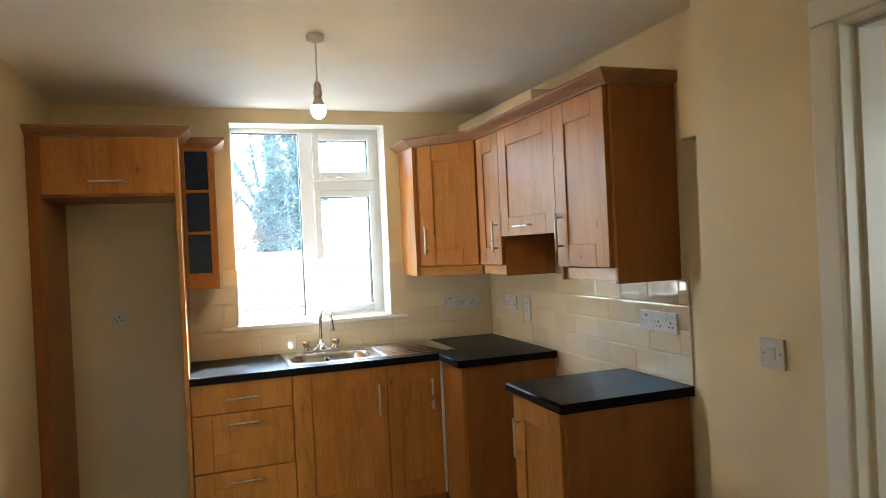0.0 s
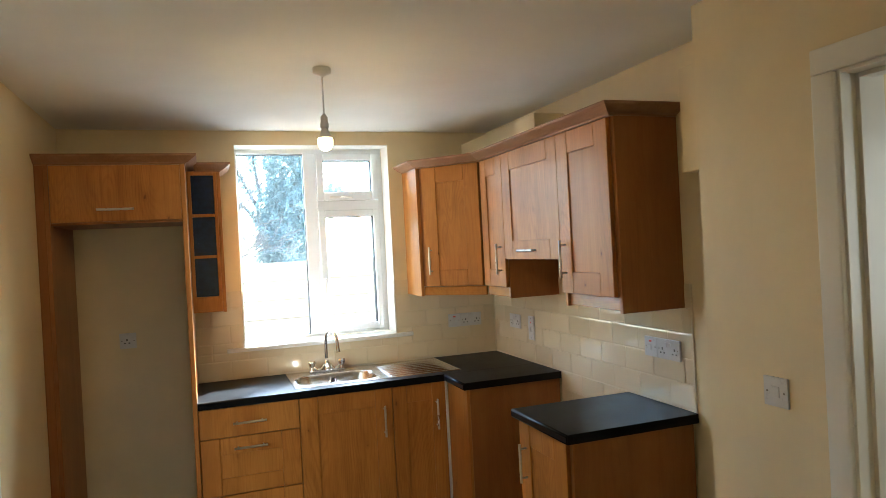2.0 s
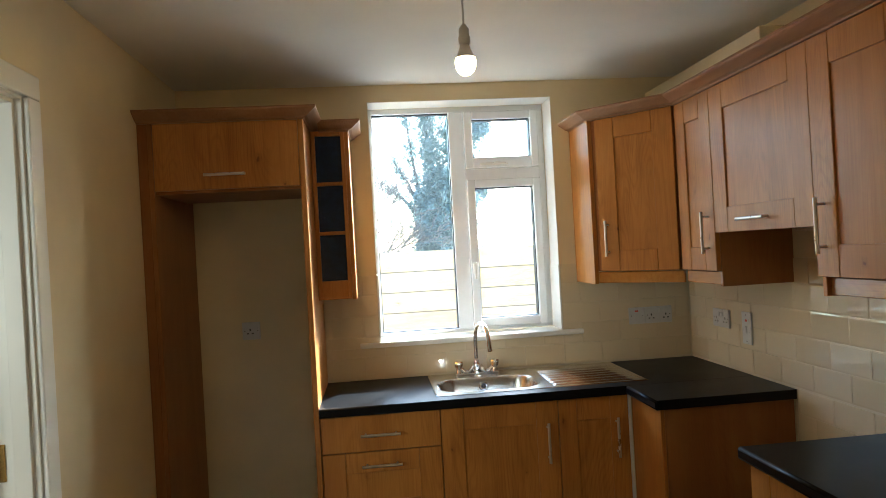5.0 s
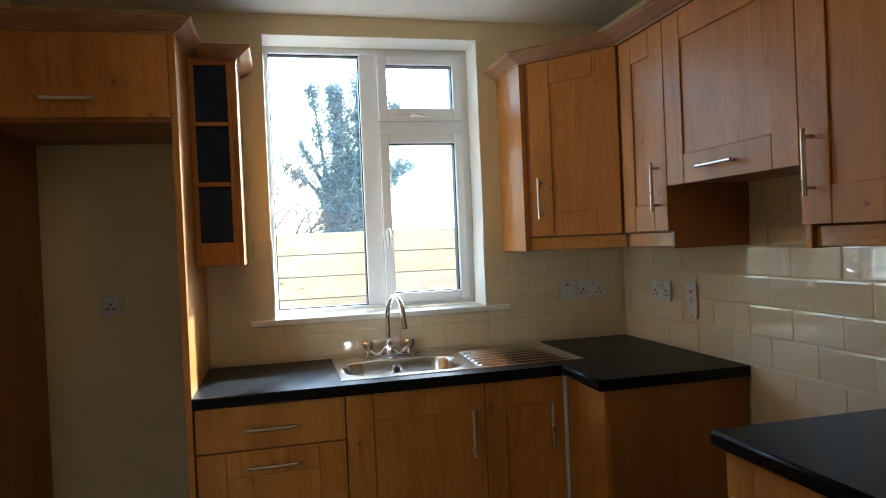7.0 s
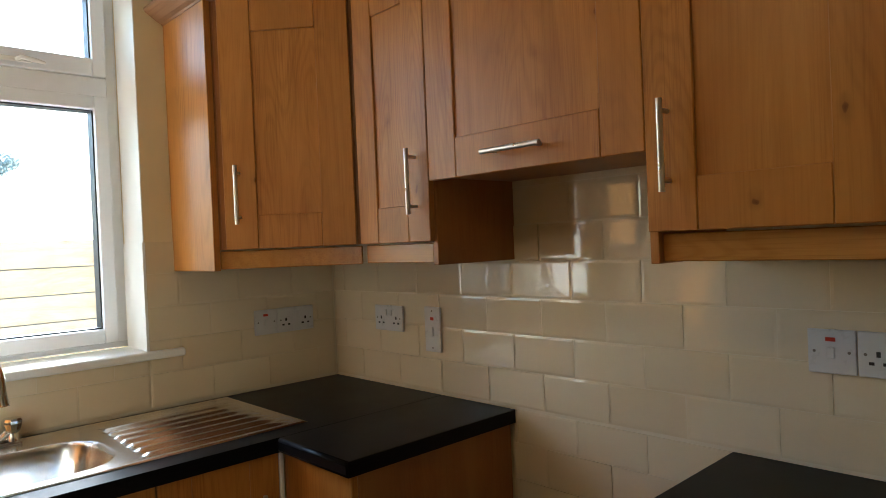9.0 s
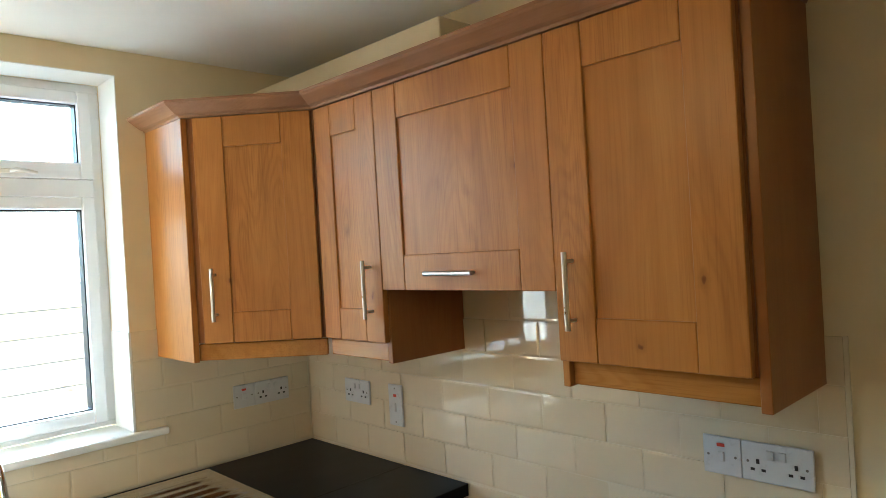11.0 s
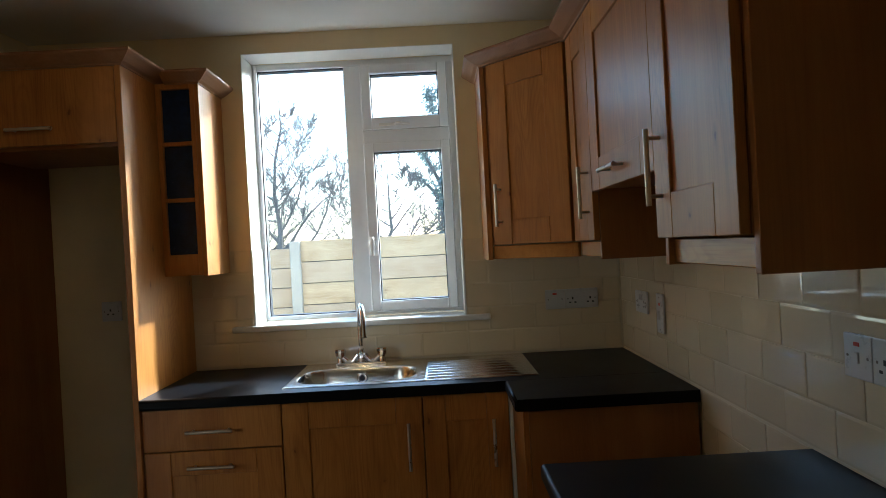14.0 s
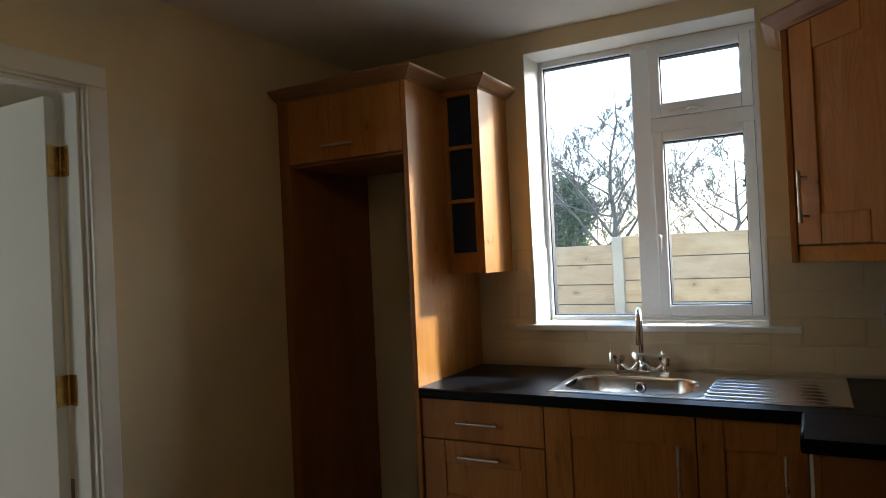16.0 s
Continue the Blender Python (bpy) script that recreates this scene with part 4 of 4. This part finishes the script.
def foliage(tree, crown, points, per, spread, size, rnd, mat):
    me = leaves(points, per, spread, size, rnd)
    me.materials.append(mat)
    lv = new("foliage", me)
    lv.parent = crown
    lv.location = -ORIGIN[tree]
    ORIGIN[lv] = ORIGIN[tree]
    tagged(lv, kind="stuff")


def ivy_tree(x, y, seed):
    """A stem that parts low into upright leaders and a few long side limbs, all wrapped in ivy."""
    rnd = random.Random(seed)
    t = thing("tree", (x, y, -0.15), "tall ivy-clad tree with dark blue-green foliage", "tree")
    part("trunk", tube(bmesh.new(), [(x, y, -0.2), (x + 0.03, y, 0.7), (x + 0.05, y, 1.6)], [0.22, 0.19, 0.15], 9), bark, t)
    bm, tips = bmesh.new(), []
    # each limb: start, middle and end from the stem's foot, thickness of its ivy, clumps
    runs = (((-0.1, 0.7), (-0.4, 2.9), (-0.64, 4.9), 0.09, 62), ((0.0, 0.9), (-0.08, 3.0), (-0.2, 4.7), 0.16, 150), ((0.05, 0.9), (0.3, 3.0), (0.42, 5.0), 0.22, 150),
            ((0.12, 0.9), (0.5, 3.0), (0.72, 4.9), 0.2, 130), ((0.15, 1.2), (0.62, 2.4), (1.42, 3.15), 0.13, 70), ((-0.1, 1.6), (-0.62, 2.55), (-1.16, 2.95), 0.03, 9),
            ((-0.15, 2.0), (-0.6, 3.0), (-0.95, 3.6), 0.03, 10), ((0.3, 3.0), (0.8, 3.9), (1.15, 4.3), 0.13, 60), ((0.0, 0.5), (-0.22, 1.5), (-0.3, 2.9), 0.22, 130),
            ((0.1, 0.5), (0.22, 1.5), (0.2, 3.3), 0.24, 140))
    for (x0, z0), (x1, z1), (x2, z2), wide, count in runs:
        a, m, e = (Vector((x + u, y + rnd.uniform(-0.25, 0.25), z)) for u, z in ((x0, z0), (x1, z1), (x2, z2)))
        way = [(1 - f) ** 2 * a + 2 * f * (1 - f) * (2 * m - (a + e) / 2) + f * f * e for f in [k / 8 for k in range(9)]]
        tube(bm, way, [0.075 * (1 - 0.85 * k / 8) for k in range(9)], 6)
        for _ in range((3 if wide > 0.1 else 2) * count):
            f = rnd.random() ** 0.8
            k = min(int(f * 8), 7)
            p = way[k].lerp(way[k + 1], f * 8 - k)
            w = wide * (1.2 - 0.85 * f) + 0.015
            tips.append(p + Vector((rnd.gauss(0, w), rnd.gauss(0, w), rnd.gauss(0, 0.8 * w))))
        for _ in range(4):
            f = rnd.uniform(0.35, 1)
            k = min(int(f * 8), 7)
            own = []
            limb(bm, way[k], Vector((rnd.uniform(-1, 1), rnd.uniform(-0.5, 0.5), rnd.uniform(0.1, 0.9))).normalized(), rnd.uniform(0.3, 0.6), 0.014, 0, rnd, 0.5, 0.1, 4, own)
            tips += own[:3 if wide > 0.1 else 1]
    crown = part("crown", bm, bark, t)
    foliage(t, crown, tips, 26, 0.055, 0.034, rnd, ivy_leaf)


def shrub(x, y, h, width, seed):
    rnd = random.Random(seed)
    t = thing("tree", (x, y, -0.15), "green evergreen shrub behind the fence", "shrub")
    bm, tips = bmesh.new(), []
    for k in range(9):
        a = 0.7 * k
        limb(bm, Vector((x, y, -0.15)), Vector((0.32 * width * math.cos(a), 0.2 * math.sin(a), 1)).normalized(), h * rnd.uniform(0.7, 1.0), 0.04, 2, rnd, 0.5, 0.3, 4, tips, (0.2, 0.35))
    stems = part("stems", bm, bark, t)
    foliage(t, stems, tips, 9, 0.09, 0.045, rnd, shrub_leaf)


ivy_tree(2.27, 16.0, 5)
shrub(-2.95, 16.0, 2.9, 1.1, 9)
bare_tree(-1.42, 14.5, 4.45, 3, 0.02)
bare_tree(0.5, 15.2, 3.1, 8, 0.08, 1.5)
bare_tree(-2.45, 15.6, 3.7, 12, -0.02)
bare_tree(-4.3, 17.5, 4.2, 21)

# ---- wall tiling ----
PITCH_Y, PITCH_Z = 0.203, 0.103


def tile_mesh(w, h):
    """A flat-topped tile with sloped margins; local x along, y into the wall, z up."""
    bm = bmesh.new()
    e, f = 0.0, 0.006
    back = [bm.verts.new((x, 0, z)) for x, z in ((0, 0), (w, 0), (w, h), (0, h))]
    mid = [bm.verts.new((x, -0.0045, z)) for x, z in ((e, e), (w - e, e), (w - e, h - e), (e, h - e))]
    fx, fz = min(f, w * 0.4), min(f, h * 0.4)
    top = [bm.verts.new((x, -0.0054, z)) for x, z in ((fx, fz), (w - fx, fz), (w - fx, h - fz), (fx, h - fz))]
    for a, b in ((back, mid), (mid, top)):
        for i in range(4):
            bm.faces.new((a[i], a[(i + 1) % 4], b[(i + 1) % 4], b[i]))
    bm.faces.new(top)
    return finish("tile", bm, tile_mat)


MESHES = {}


def tile(parent, o, u, n, w, h):
    key = (round(w, 3), round(h, 3))
    if key[0] < 0.008 or key[1] < 0.008:
        return
    if key not in MESHES:
        MESHES[key] = tile_mesh(*key)
    ob = new("tile", MESHES[key])
    ob.parent = parent
    tilt = pose(0, 0, 0, random.uniform(-0.5, 0.5), 0, random.uniform(-0.45, 0.45))
    ob.matrix_basis = Matrix.Translation(-ORIGIN[parent]) @ oriented(o, u, n) @ tilt


def tile_rows(parent, o_of, u, n, a0, a1, z0, z1, ref, zref=0.918):
    """Brick-bond tiles on a wall between a0 and a1 along it and z0 and z1 up it; ref is a joint of the rows of even number."""
    k = math.floor((z0 - zref) / PITCH_Z)
    while zref + k * PITCH_Z < z1 - 0.004:
        za, zb = max(zref + k * PITCH_Z, z0), min(zref + (k + 1) * PITCH_Z, z1)
        first = ref + (PITCH_Y / 2 if k % 2 else 0)
        i = math.floor((a0 - first) / PITCH_Y)
        while first + i * PITCH_Y < a1:
            xa, xb = max(first + i * PITCH_Y, a0), min(first + (i + 1) * PITCH_Y, a1)
            tile(parent, o_of(xa + 0.001, za + 0.001), u, n, xb - xa - 0.002, zb - za - 0.002)
            i += 1
        k += 1


north = lambda a, z: (a, NY - 0.0005, z)
east = lambda a, z: (EX - 0.0005, -a, z)
TT = 1.43                                     # top of the tiling
tile_rows(wall_n, north, (1, 0, 0), S, 0.535, 1.742, 0.911, 1.067, 1.943)
tile_rows(wall_n, north, (1, 0, 0), S, 1.7425, EX - 0.01, 0.911, TT, 1.943)
tile_rows(wall_n, north, (1, 0, 0), S, 0.535, 0.8, 1.069, TT, 1.943)
tile_rows(wall_e, east, (0, -1, 0), W_, -(NY - 0.01), -2.578, 0.911, TT, -3.1375)
tile_rows(wall_e, east, (0, -1, 0), W_, -3.628, -3.049, TT, 1.945, -3.1375)
tile_rows(wall_e, east, (0, -1, 0), W_, -3.66, -3.036, 0.29, 0.911, -3.1375)
structure("grout", boxes((0.535, WL - 0.0005, NY - 0.0035, NY - 0.0003, 0.911, TT - 0.002), (WL - 0.0005, WR + 0.0005, NY - 0.0035, NY - 0.0003, 0.911, 1.067), (WR + 0.0005, EX - 0.004, NY - 0.0035, NY - 0.0003, 0.911, TT - 0.002),
                         (EX - 0.0035, EX - 0.0003, 2.579, NY - 0.0045, 0.911, TT - 0.002), (EX - 0.0035, EX - 0.0003, 3.05, 3.628, TT - 0.002, 1.945), (EX - 0.0035, EX - 0.0003, 3.038, 3.66, 0.29, 0.911)), grout, "cream tile grout")
one("tile_trim", boxes((EX - 0.0075, EX - 0.0005, 2.568, 2.5775, WTOP + 0.001, TT + 0.001), bevel=0.002, seg=2), grout, (EX - 0.005, 2.572, WTOP), "thin cream plastic trim along the tile edge", "trim")
